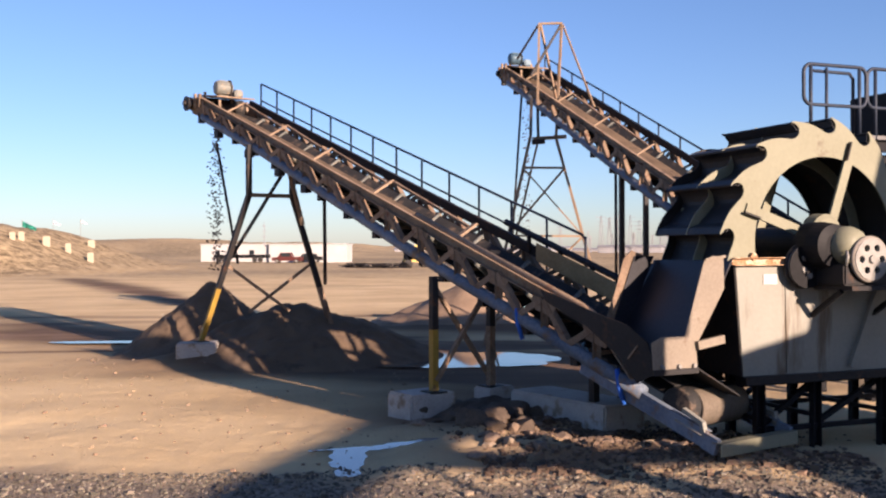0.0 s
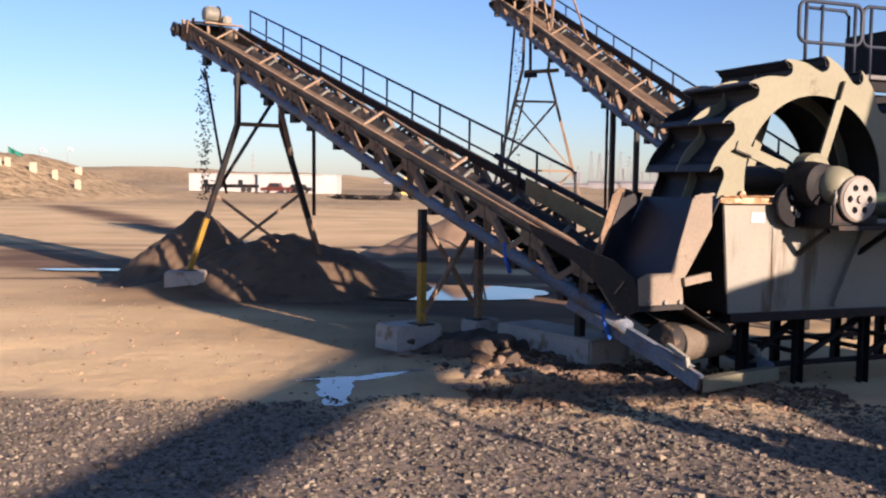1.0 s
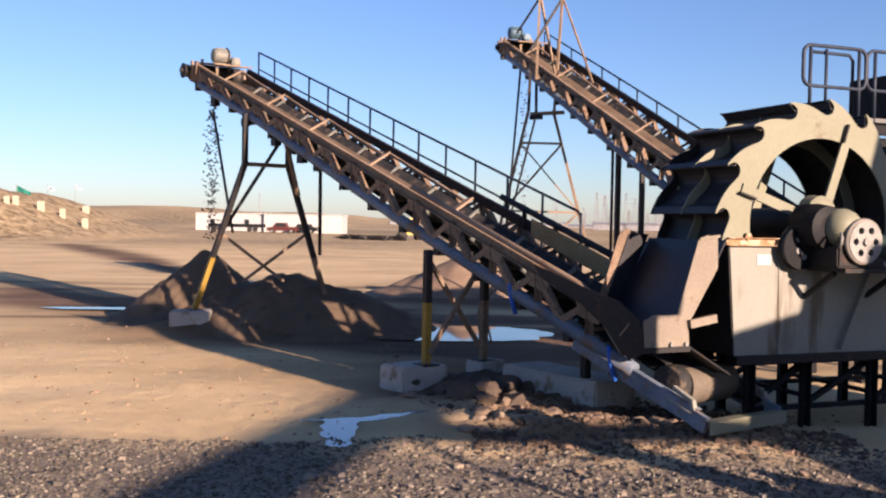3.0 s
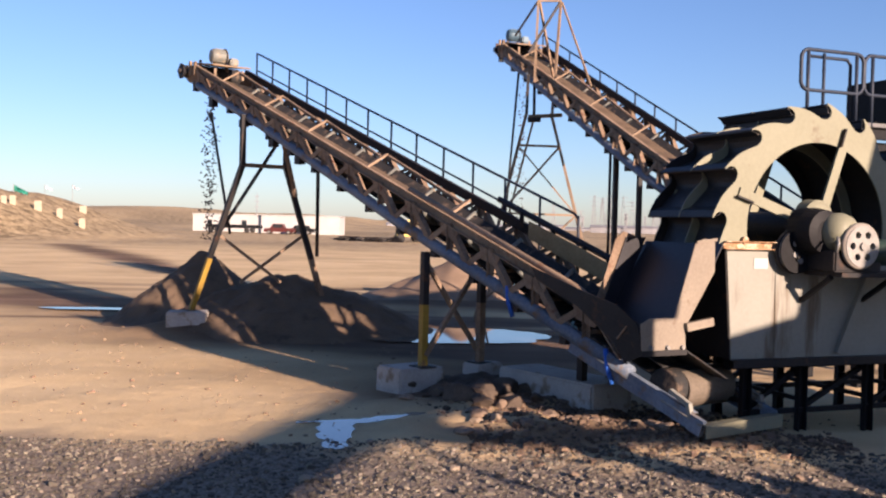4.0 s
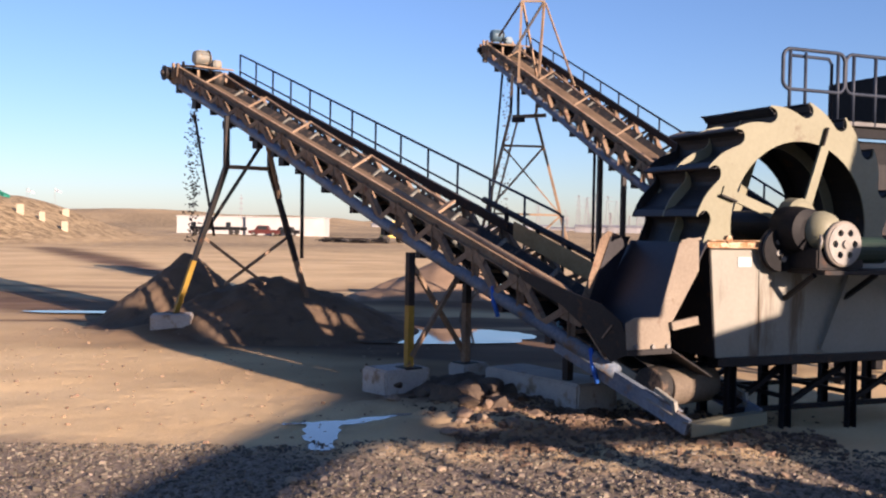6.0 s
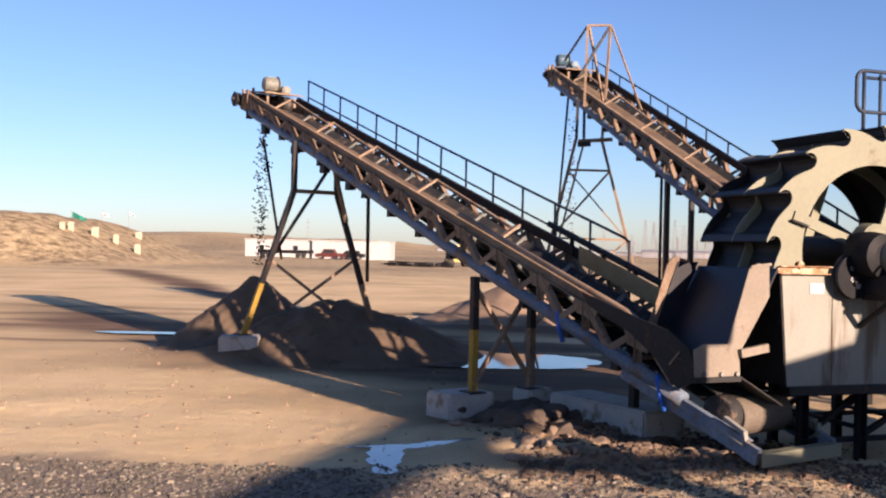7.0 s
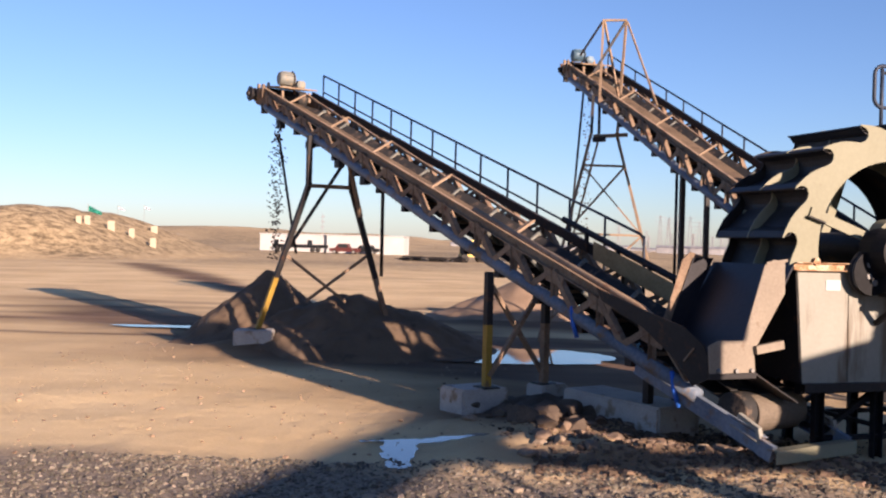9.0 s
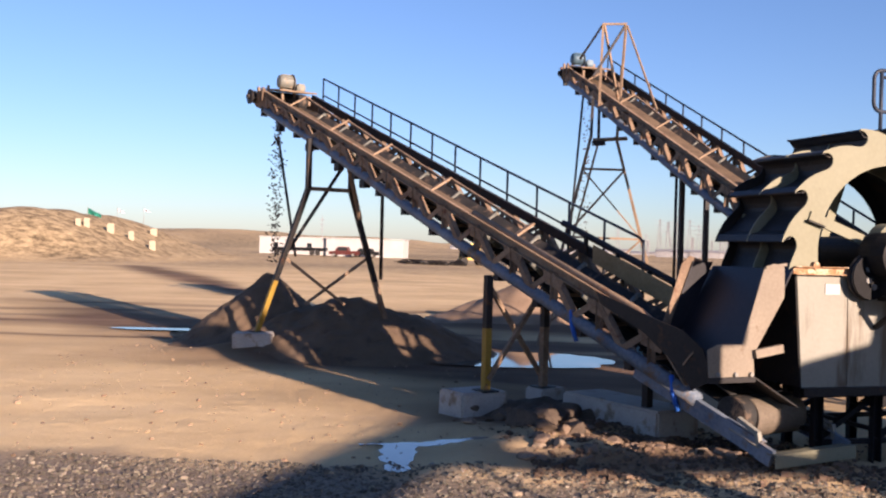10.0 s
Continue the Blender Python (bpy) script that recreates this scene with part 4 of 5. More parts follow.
for k in range(TEETH):
    bm = B()
    rows = []
    for f, r in HOOK + [(1.0, 1.50)]:
        t = PHASE + (k + f) * STEP
        deep = 0.008 + 0.13 * math.sin(math.pi * min(1.0, f / 1.14)) ** 0.6 if 0 < f < 1.14 and r < 1.46 else 0.006
        rows.append([bm.verts.new(wheel_point(t, r - d, yy)) for d, yy in ((deep, 0.021), (deep, WID - 0.021), (deep + 0.012, WID - 0.021), (deep + 0.012, 0.021))])
    for a, b in zip(rows, rows[1:]):
        for i in range(4):
            bm.faces.new((a[i], a[(i + 1) % 4], b[(i + 1) % 4], b[i]))
    part("bucket", bm, BUCKET, wheel, "dark worn steel bucket")
bm = B()
vs = [[bm.verts.new(wheel_point(k * math.tau / 64, rr, yy)) for rr, yy in ((R_IN + 0.16, 0.021), (R_IN + 0.16, WID - 0.021), (R_IN + 0.145, WID - 0.021), (R_IN + 0.145, 0.021))] for k in range(64)]
for k in range(64):
    a, b = vs[k], vs[(k + 1) % 64]
    for i in range(3):
        bm.faces.new((a[i], a[(i + 1) % 4], b[(i + 1) % 4], b[i]))
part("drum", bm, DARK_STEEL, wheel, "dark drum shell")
for q in range(4):
    t = radians(19 + 90 * q)
    for y in (0.03, WID - 0.03):
        part("spoke", bar(B(), wheel_point(t, 0.15, y - 0.04), wheel_point(t, 1.22, y - 0.04), 0.12, 0.035, (0, 1, 0)), BEIGE, wheel)
        part("spoke_stiffener", bar(B(), wheel_point(t - 0.055, 1.02, y - 0.07), wheel_point(t - 0.05, 1.25, y - 0.07), 0.02, 0.05, (0, 1, 0)), DARK_STEEL, wheel)

# drive on the front: shelf, gearbox, motor end, two belt pulleys
part("drive_shelf", bar(B(), (1.0, -0.36, 1.95), (3.0, -0.36, 1.95), 0.6, 0.05), DARK_STEEL, washer)
for x in (1.0, 1.9, 2.7):
    part("shelf_brace", bar(B(), (x, -0.03, 1.62), (x, -0.5, 1.92), 0.05, 0.05), CHARCOAL, washer)
gear = part("gearbox", block(B(), (1.0, -0.42, 2.0), (1.4, -0.10, 2.50), 0.05), DARK_STEEL, washer, "dark gear reducer")
part("gearbox_drum", lathe(B(), (1.0, -0.42, 2.42), (0, 1, 0), [(0, 0.14), (0.02, 0.24), (0.2, 0.27), (0.38, 0.27)], 28), CHARCOAL, gear)
part("gearbox_cap", lathe(B(), (1.27, 0.0, 2.58), (0, 1, 0), [(0, 0.16), (0.03, 0.21), (0.2, 0.22)], 28), BEIGE, gear)
part("breather", lathe(B(), (1.02, -0.3, 2.5), (0, 0, 1), [(0, 0.03), (0.08, 0.03), (0.1, 0.05), (0.14, 0.02)], 12), DARK_STEEL, gear)
dome = part("motor", lathe(B(), (1.14, -0.62, 2.42), (0, 1, 0), [(0, 0.05), (0.02, 0.13), (0.07, 0.185), (0.16, 0.215), (0.5, 0.22)], 30), BEIGE, washer, "beige round motor housing", True)
part("motor_foot", block(B(), (0.95, -0.60, 1.98), (1.62, -0.15, 2.22), 0.02), DARK_STEEL, dome)
part("cable_gland", tube(B(), [(0.98, -0.60, 2.36), (0.94, -0.66, 2.30), (0.95, -0.62, 2.2)], 0.018, 8), CAST, dome, smooth=True)


def pulley(x, y, z, r, mat, rim_mat, label):
    """A belt wheel with six round holes through its web."""
    hub = part("pulley", lathe(B(), (x, y - 0.03, z), (0, 1, 0), [(0, 0.035), (0.001, 0.045), (0.20, 0.045)], 18), mat, washer, label)
    part("pulley_rim", tube(B(), [(x + math.cos(k * math.tau / 40) * (r - 0.02), y + 0.04, z + math.sin(k * math.tau / 40) * (r - 0.02)) for k in range(40)], 0.03, 8, True), rim_mat, hub, "dusty rubber-covered rim", True)
    bm = B()
    # web ring with holes: angular strips bridged between hub, hole circle and rim
    n = 60
    hole_r, hole_c = r * 0.155, r * 0.56
    rows = []
    for k in range(n):
        a = k * math.tau / n
        near = round(a / (math.tau / 6)) * math.tau / 6
        da = (a - near)
        sn = hole_c * math.sin(abs(da))
        cut = math.sqrt(max(0.0, hole_r ** 2 - sn ** 2)) if abs(sn) < hole_r else 0.0
        mid = hole_c * math.cos(da)
        rows.append((a, mid - cut, mid + cut, cut))
    def pt(a, rr, yy):
        return (x + math.cos(a) * rr, yy, z + math.sin(a) * rr)
    for k in range(n):
        a0, i0, o0, c0 = rows[k]
        a1, i1, o1, c1 = rows[(k + 1) % n]
        if k == n - 1:
            a1 = math.tau
        for lo0, hi0, lo1, hi1 in ((0.04, i0, 0.04, i1), (o0, r - 0.02, o1, r - 0.02)):
            q = [bm.verts.new(pt(a, rr, yy)) for yy in (y, y + 0.05) for a, rr in ((a0, lo0), (a0, hi0), (a1, hi1), (a1, lo1))]
            for f in ((0, 1, 2, 3), (7, 6, 5, 4), (1, 5, 6, 2), (0, 3, 7, 4)):
                bm.faces.new([q[i] for i in f])
    bmesh.ops.remove_doubles(bm, verts=bm.verts, dist=0.0005)
    part("pulley_web", bm, mat, hub, "web with six round holes")
    return hub


pulley(1.26, -0.68, 2.27, 0.25, CAST, material("dusty_rubber_rim", (0.16, 0.14, 0.12), (0.28, 0.25, 0.21), 0.8), "bare metal belt pulley with six holes")
pulley(0.83, -0.12, 2.19, 0.25, CAST, DARK_STEEL, "dark belt pulley")
part("pulley_guard", lathe(B(), (0.83, -0.165, 2.19), (0, 1, 0), [(0, 0.25), (0.006, 0.25)], 32), CHARCOAL, washer)
for x, z in ((0.78, 2.28), (0.78, 2.15), (0.86, 2.08)):
    part("guard_bolt", lathe(B(), (x, -0.177, z), (0, 1, 0), [(0, 0.03), (0.011, 0.035)], 12), CAST, washer)
part("second_motor", lathe(B(), (1.45, -0.5, 2.2), (1, 0, 0), [(0, 0.12), (0.02, 0.15), (0.5, 0.15), (0.52, 0.1)], 20), material("dark_green_motor", (0.008, 0.02, 0.016), (0.02, 0.04, 0.03), 0.6), washer, "dark green motor")

# discharge chute
part("chute_wing", plate(B(), [(x, -0.06, z) for x, z in ((-0.49, 2.26), (-0.38, 2.31), (-0.24, 2.30), (-0.23, 1.95), (-0.60, 1.33), (-0.58, 1.11), (-0.71, 1.06), (-1.07, 1.06), (-1.14, 1.10), (-1.16, 1.38), (-1.04, 1.44), (-0.74, 1.44))], 0.014), WORN_PLATE, washer, "dusty bent chute side plate")
# far wing takes a darker brown than the near one to show its shade
part("chute_wing", plate(B(), [(x, 1.5, z) for x, z in ((-0.56, 2.27), (-0.45, 2.37), (-0.27, 2.31), (-0.62, 1.6), (-0.85, 1.2), (-0.98, 1.2), (-0.78, 1.6), (-0.68, 1.88))], 0.014), DUSTY, washer, "dusty chute side plate, coloured darker for shade")
part("chute_floor", plate(B(), [(-0.12, -0.05, 2.25), (-0.12, 1.49, 2.25), (-0.66, 1.49, 1.2), (-0.66, -0.05, 1.2)], 0.02), RUBBER_SHEET, washer, "dark wet chute lining")
part("chute_back", plate(B(), [(-0.14, 1.48, 2.3), (-0.42, 1.48, 2.3), (-0.75, 1.48, 1.4), (-0.55, 1.48, 1.35)], 0.012), RUBBER_SHEET, washer)
part("chute_edge", bar(B(), (-0.48, -0.075, 2.27), (-0.22, -0.075, 2.305), 0.02, 0.03), WORN_PLATE, washer)
part("chute_bracket", bar(B(), (-0.60, -0.09, 1.34), (-0.26, -0.09, 1.40), 0.06, 0.09), WORN_PLATE, washer)
part("chute_rubber", bar(B(), (-1.15, -0.08, 1.06), (-0.58, -0.08, 1.07), 0.02, 0.06), DARK_STEEL, washer)
for x in (-1.03, -0.82, -0.63):
    part("chute_bolt", lathe(B(), (x, -0.10, 1.12), (0, 1, 0), [(0, 0.022), (0.035, 0.028)], 10), CAST, washer)
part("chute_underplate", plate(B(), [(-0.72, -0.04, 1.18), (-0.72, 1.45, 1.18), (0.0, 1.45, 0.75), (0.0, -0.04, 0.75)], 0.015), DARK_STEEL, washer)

# steel stand
for x in (0.35, 1.15, 2.15, 3.2, 4.0):
    for y in (0.12, 1.7):
        part("stand_leg", channel(B(), (x, y, ZB - 0.06), (x, y, -0.02), 0.12, 0.07, 0.012, (1, 0, 0)), CHARCOAL, washer)
for y in (0.12, 1.7):
    part("stand_beam", bar(B(), (0.1, y, ZB - 0.07), (TANK_L, y, ZB - 0.07), 0.1, 0.12), CHARCOAL, washer)
    part("stand_beam", bar(B(), (0.35, y, 0.32), (TANK_L, y, 0.32), 0.06, 0.06), CHARCOAL, washer)
    for x0, x1 in ((0.35, 1.15), (1.15, 2.15), (2.15, 3.2)):
        part("stand_brace", bar(B(), (x0, y + 0.05, 0.3), (x1, y + 0.05, ZB - 0.15), 0.06, 0.06), CHARCOAL, washer)
for x in (0.35, 1.15, 2.15, 3.2):
    part("stand_tie", bar(B(), (x, 0.12, 0.45), (x, 1.7, 0.45), 0.05, 0.05), CHARCOAL, washer)

# ---- screening platform behind the washer ----
plat = base("screen_platform", pose(5.55, 14.75, 0, 0, 0, 21.33), "dark steel screening platform with blue handrails", "platform")
ZD = 4.05
part("deck", block(B(), (0.75, 0.0, ZD), (6.0, 1.6, ZD + 0.06)), material("pale_deck_edge", (0.10, 0.10, 0.10), (0.17, 0.165, 0.16), 0.6), plat, "grey steel deck")
part("deck_beam", channel(B(), (0.8, 0.02, ZD - 0.1), (6.0, 0.02, ZD - 0.1), 0.18, 0.07), CHARCOAL, plat)
part("screen_box", block(B(), (0.95, 0.12, 1.9), (5.9, 1.5, ZD - 0.22), 0.03), CHARCOAL, plat, "dark screen body")
# a grey sheet whose shadow is put into a near-black colour
part("screen_sheet", plate(B(), [(0.9, 0.06, 1.0), (5.9, 0.06, 1.0), (5.9, 0.06, 3.2), (1.2, 0.06, 3.5), (0.9, 0.06, 2.6)], 0.014), DARK_STEEL, plat, "grey side sheet coloured dark for its shadow")
part("feed_box", block(B(), (1.75, 0.1, ZD + 0.07), (3.6, 1.4, ZD + 0.85), 0.02), CHARCOAL, plat, "black feed box")
for x in (1.1, 3.0, 5.7):
    for y in (0.25, 1.4):
        part("platform_leg", bar(B(), (x, y, 1.95), (x, y, -0.05), 0.16, 0.16), CHARCOAL, plat)


def rail_loop(x0, x1, y, z0, z1, r):
    pts = []
    for cx, cz, a0 in ((x1 - r, z1 - r, 0), (x0 + r, z1 - r, 90), (x0 + r, z0 + r, 180), (x1 - r, z0 + r, 270)):
        for k in range(5):
            a = radians(a0 + k * 22.5)
            pts.append((cx + r * math.cos(a), y, cz + r * math.sin(a)))
    return pts


for x0, x1, y in ((-0.40, 0.78, 0.02), (0.80, 2.6, 0.02), (2.62, 4.4, 0.02)):
    rl = part("handrail", tube(B(), rail_loop(x0, x1, y, ZD + 0.48, ZD + 1.08, 0.13), 0.028, 8, True), RAIL, plat, "dark blue rounded handrail", True)
    for x in ((x0 + 0.13, x1 - 0.13) if x0 < 0 else (x0 + 0.16, x0 + 0.6, x1 - 0.4)):
        part("rail_post", tube(B(), [(x, y, ZD + 0.0), (x, y, ZD + 1.07)], 0.028, 8), RAIL, rl, smooth=True)
rl = part("side_handrail", tube(B(), [(-0.24, 0.06, ZD + 0.52), (-0.24, 0.06, ZD + 0.92), (-0.18, 0.1, ZD + 1.0), (0.55, 0.12, ZD + 1.0), (0.62, 0.12, ZD + 0.92), (0.62, 0.12, ZD)], 0.025, 8), RAIL, plat, smooth=True)
part("rail_post", tube(B(), [(0.06, 0.06, ZD), (0.06, 0.06, ZD + 1.05)], 0.025, 8), RAIL, rl, smooth=True)
part("stair_stringer", bar(B(), (-0.25, 0.8, ZD - 0.1), (0.9, 0.8, ZD), 0.9, 0.06), CHARCOAL, plat)

# ---- unseen blockers added outside the view, shaped to shade the yard ----
# stand-in for an unseen conveyor; its height and thickness set the shadow strip
gallery = base("shade_gallery", pose(8.67, 1.41, 0, 0, 0, 74.6), "unseen conveyor gallery on posts, added to cast a shadow strip", "gallery")
part("gallery_body", block(B(), (-15, -0.5, 3.66), (0.3, 0.0, 4.0), 0.01), DUSTY, gallery)
for x in (-14, -7, 0.1):
    part("gallery_post", bar(B(), (x, -0.25, 3.63), (x, -0.25, -0.1), 0.15, 0.15), DARK_STEEL, gallery)
# added only for the shadow band across the rubble ridge
pipe = base("shade_pipe", pose(9.6, 0.75, 0, 0, 0, 4), "unseen pipe on two posts, added to cast a shadow band", "pipe")
part("pipe_run", tube(B(), [(-2.2, 0, 3.3), (1.6, 0, 3.3)], 0.13, 16), DUSTY, pipe, smooth=True)
for x in (-2.1, 1.5):
    part("pipe_post", bar(B(), (x, 0, 3.18), (x, 0, -0.1), 0.07, 0.07), DARK_STEEL, pipe)
# invented blocker: its left edge and steps outline the shadow towards the pile
wx, wy = at36(1.0, 7.55)
wall = part("shade_wall_1", plate(B(), [(0, 0, -0.1), (0, 0, 5.8), (0, -1.05, 5.4), (0, -1.05, 3.05), (0, -0.75, 3.05), (0, -0.75, 2.6), (0, -0.4, 2.6), (0, -0.4, -0.1)], 0.6), BROWN_WALL)
wall.matrix_world = pose(wx, wy, 0, 0, 0, 126)
tagged(wall, "unseen stepped wall added to shade the yard and sand pile", "wall", kind="structure")
# invented blocker: its stepped top draws the shadow line on tank and wheel
wall = part("shade_wall_2", plate(B(), [(3.6, 0, -0.1), (3.6, 0, 6.3), (1.5, 0, 6.1), (1.25, 0, 5.2), (1.1, 0, 4.1), (0.1, 0, 4.05), (-0.05, 0, 3.42), (-1.0, 0, 3.20), (-1.05, 0, 1.95), (-1.6, 0, 1.35), (-2.1, 0, 1.7), (-2.8, 0, 1.2), (-3.6, 0, 0.9), (-3.6, 0, -0.1)], 0.2), BROWN_WALL)
wall.matrix_world = pose(9.1, 5.1, 0, 0, 0, 21.33)
tagged(wall, "unseen stepped wall added to shade the washer and gravel", "wall", kind="structure")


# ---- the far yard ----
def cabin(x, y, z, rz, l, h, windows, label):
    root = base("site_cabin", pose(x, y, z, 0, 0, rz), label, "cabin", "white site cabins")
    part("cabin_wall", block(B(), (0, 0, -0.3), (l, 6.0, h - 0.15), 0.03), WHITE_WALL, root)
    part("cabin_roof", block(B(), (-0.15, -0.15, h - 0.145), (l + 0.15, 6.15, h + 0.02), 0.03), WHITE_WALL, root)
    for i in range(windows):
        wx_ = (i + 0.5) * l / windows
        w = part("window", block(B(), (wx_ - 0.55, -0.05, 1.0), (wx_ + 0.55, -0.005, 2.0)), WHITE_WALL, root)
        part("pane", block(B(), (wx_ - 0.45, -0.07, 1.1), (wx_ + 0.45, -0.052, 1.9)), DARK_GLASS, w)
    return root


cabin(-46.3, 178, 0.35, -3, 12.6, 3.0, 2, "long white site cabin with small windows")
cabin(-33.6, 176.5, 0.25, -3, 14.2, 3.1, 0, "long white site cabin on bare ground")


def vehicle(x, y, rz, mat, label, l=4.8, cab=(0.3, 0.62), hh=1.75):
    z = ground_height(x, y)
    root = base("parked_car", pose(x, y, z, 0, 0, rz), label, "car")
    prof = [(0, 0.4), (0, 0.95), (l * cab[0] - 0.5, 1.05), (l * cab[0], hh), (l * cab[1], hh), (l * cab[1] + 0.35, 1.1), (l, 1.05), (l, 0.4)]
    bm = plate(B(), [(px, 0.9, pz) for px, pz in prof], 1.8)
    part("body", bm, mat, root)
    part("side_window", block(B(), (l * cab[0] + 0.05, -0.03, 1.12), (l * cab[1] - 0.02, 0.02 - 0.025, hh - 0.12)), DARK_GLASS, root)
    part("windscreen", plate(B(), [(l * cab[0] - 0.5, 0.1, 1.08), (l * cab[0] - 0.5, 1.7, 1.08), (l * cab[0] - 0.04, 1.6, hh - 0.05), (l * cab[0] - 0.04, 0.2, hh - 0.05)], 0.04), DARK_GLASS, root)
    for px in (0.9, l - 0.95):
        for py in (-0.02, 1.62):
            wv = part("wheel", lathe(B(), (px, py, 0.36), (0, 1, 0), [(0, 0.3), (0.03, 0.36), (0.17, 0.36), (0.2, 0.3)], 20), BELT, root)
            part("rim", lathe(B(), (px, py - 0.01, 0.36), (0, 1, 0), [(0, 0.2), (0.22, 0.2)], 16), CAST, wv)
    return root


vehicle(-31.6, 168.5, -2, MAROON, "dull red pickup parked by the white cabins", 5.2, (0.30, 0.62), 1.8)
vehicle(-28.2, 172.5, -2, CHARCOAL, "dark car parked by the white cabins", 4.6, (0.3, 0.75), 1.6)
trailer = base("flatbed_trailer", pose(-42, 170, ground_height(-42, 170), 0, 0, -2), "dark low flatbed trailer parked by the cabins", "trailer")
part("bed", block(B(), (0, 0, 0.75), (9.5, 2.3, 1.35), 0.05), CHARCOAL, trailer)
for x in (0.9, 1.9, 7.2, 8.2):
    part("wheel", lathe(B(), (x, -0.03, 0.45), (0, 1, 0), [(0, 0.4), (0.03, 0.46), (0.28, 0.46)], 18), BELT, trailer)

digger = base("yellow_loader", pose(-6.5, 128, ground_height(-6.5, 128), 0, 0, 15), "pale yellow loader parked in the far yard", "loader")
part("body", block(B(), (0, 0, 0.7), (3.4, 1.8, 1.5), 0.12), BUSH_YELLOW, digger)
part("cab", block(B(), (0.6, 0.2, 1.5), (1.9, 1.6, 2.9), 0.08), BUSH_YELLOW, digger)
part("cab_window", block(B(), (0.7, 0.16, 1.75), (1.8, 0.21, 2.7)), DARK_GLASS, digger)
part("mast_frame", bar(B(), (2.6, 0.4, 1.5), (2.4, 0.4, 2.7), 0.15, 0.15), BUSH_YELLOW, digger)
part("boom", bar(B(), (3.2, 0.9, 1.2), (5.3, 0.9, 0.6), 0.3, 0.25), BUSH_YELLOW, digger)
part("bucket", plate(B(), [(5.2, 0, 0.1), (6.1, 0, 0.15), (5.9, 0, 0.9), (5.2, 0, 0.9)], 0.1), DARK_STEEL, digger)
for x in (0.4, 2.7):
    for y in (-0.12, 1.6):
        part("wheel", lathe(B(), (x, y, 0.55), (0, 1, 0), [(0, 0.45), (0.05, 0.55), (0.27, 0.55), (0.32, 0.45)], 18), BELT, digger)
random.seed(5)
for i in range(7):
    x, y = -14 + i * 1.15 + random.uniform(-0.3, 0.3), 127 + random.uniform(-2, 2)
    stack = base("scrap_stack", pose(x, y, ground_height(x, y), 0, 0, random.uniform(-30, 30)), "low stack of dark scrap beams on the ground", "scrap", "scrap stacks")
    for k in range(5):
        part("beam", bar(B(), (random.uniform(-1.6, 0), random.uniform(-0.6, 0.6), 0.06 + k * 0.13), (random.uniform(0.6, 1.9), random.uniform(-0.6, 0.6), 0.07 + k * 0.14), 0.16, 0.12), DARK_STEEL, stack)

# marker cubes and flags on the embankment
for x, y, w, h in ((-45.3, 99.9, 0.55, 0.75), (-44.95, 101.2, 0.6, 0.9), (-43.3, 103.5, 0.75, 0.95), (-41.6, 105.0, 0.6, 0.95), (-39.0, 104.5, 0.65, 1.0), (-43.6, 117.1, 0.8, 0.8)):
    ob = part("marker_block", block(B(), (-w / 2, -w / 2, -1.2), (w / 2, w / 2, h), 0.05), material("cream_block", (0.30, 0.255, 0.185), (0.40, 0.345, 0.26), 0.85) if w == 0.55 else bpy.data.materials["cream_block"])
    ob.matrix_world = pose(x, y, ground_height(x, y), 0, 0, 20)
    tagged(ob, "cream concrete marker block on the embankment", "block", "marker blocks")
for x, y, zf, mat, col in ((-48.8, 110, 5.3, GREEN_CLOTH, "green"), (-53.5, 130, 5.9, WHITE_CLOTH, "white"), (-57.5, 150, 6.6, WHITE_CLOTH, "white")):
    z = ground_height(x, y)
    root = base("flag", pose(x, y, z, 0, 0, 0), f"{col} flag flying on a thin pole", "flag", "flags")
    part("pole", tube(B(), [(0, 0, -0.3), (0, 0, zf - z + 0.5)], 0.03, 8), CAST, root)
    bm = B()
    k = 0.9 if col == "green" else 0.55
    rows = [[bm.verts.new((0.05 + 0.25 * i * k, 0.08 * math.sin(i * 1.3), zf - z + 0.35 - 0.12 * i * k + dz * k)) for dz in (0, -0.75 + 0.05 * i)] for i in range(8)]
    for a, b in zip(rows, rows[1:]):
        bm.faces.new((a[0], b[0], b[1], a[1]))
    bmesh.ops.solidify(bm, geom=list(bm.faces), thickness=0.01)
    part("cloth", bm, mat, root)

antenna = base("antenna_mast", pose(-35.5, 182, 0.2, 0, 0, 0), "thin antenna mast behind the white cabins", "mast")
part("pole", tube(B(), [(0, 0, 0), (0, 0, 7.2)], 0.06, 8), HAZE_BLUE, antenna)
for z in (4.6, 5.6, 6.5):
    part("crossarm", bar(B(), (-0.35, 0, z), (0.4, 0, z), 0.12, 0.14), HAZE_BLUE, antenna)

# far power line masts and low works on the horizon
random.seed(11)


def far_mast(x, y, h):
    root = base("power_mast", pose(x, y, ground_height(x, y) - 0.5, 0, 0, random.uniform(-20, 20)), "thin grey power line mast on the horizon", "mast", "far power masts")
    w = h * 0.07
    bm = B()
    for sx in (-1, 1):
        for sy in (-1, 1):
            bar(bm, (sx * w, sy * w, 0), (sx * w * 0.15, sy * w * 0.15, h), 0.12, 0.12)
    part("mast_body", bm, HAZE_BLUE, root)
    for f in (0.72, 0.84, 0.95):
        part("crossarm", bar(B(), (-h * 0.13, 0, h * f), (h * 0.13, 0, h * f), 0.15, 0.15), HAZE_BLUE, root)


for i in range(26):
    d = random.uniform(420, 800)
    t = random.uniform(0.105, 0.235)
    far_mast(d * t, d, random.uniform(0.016, 0.04) * d)
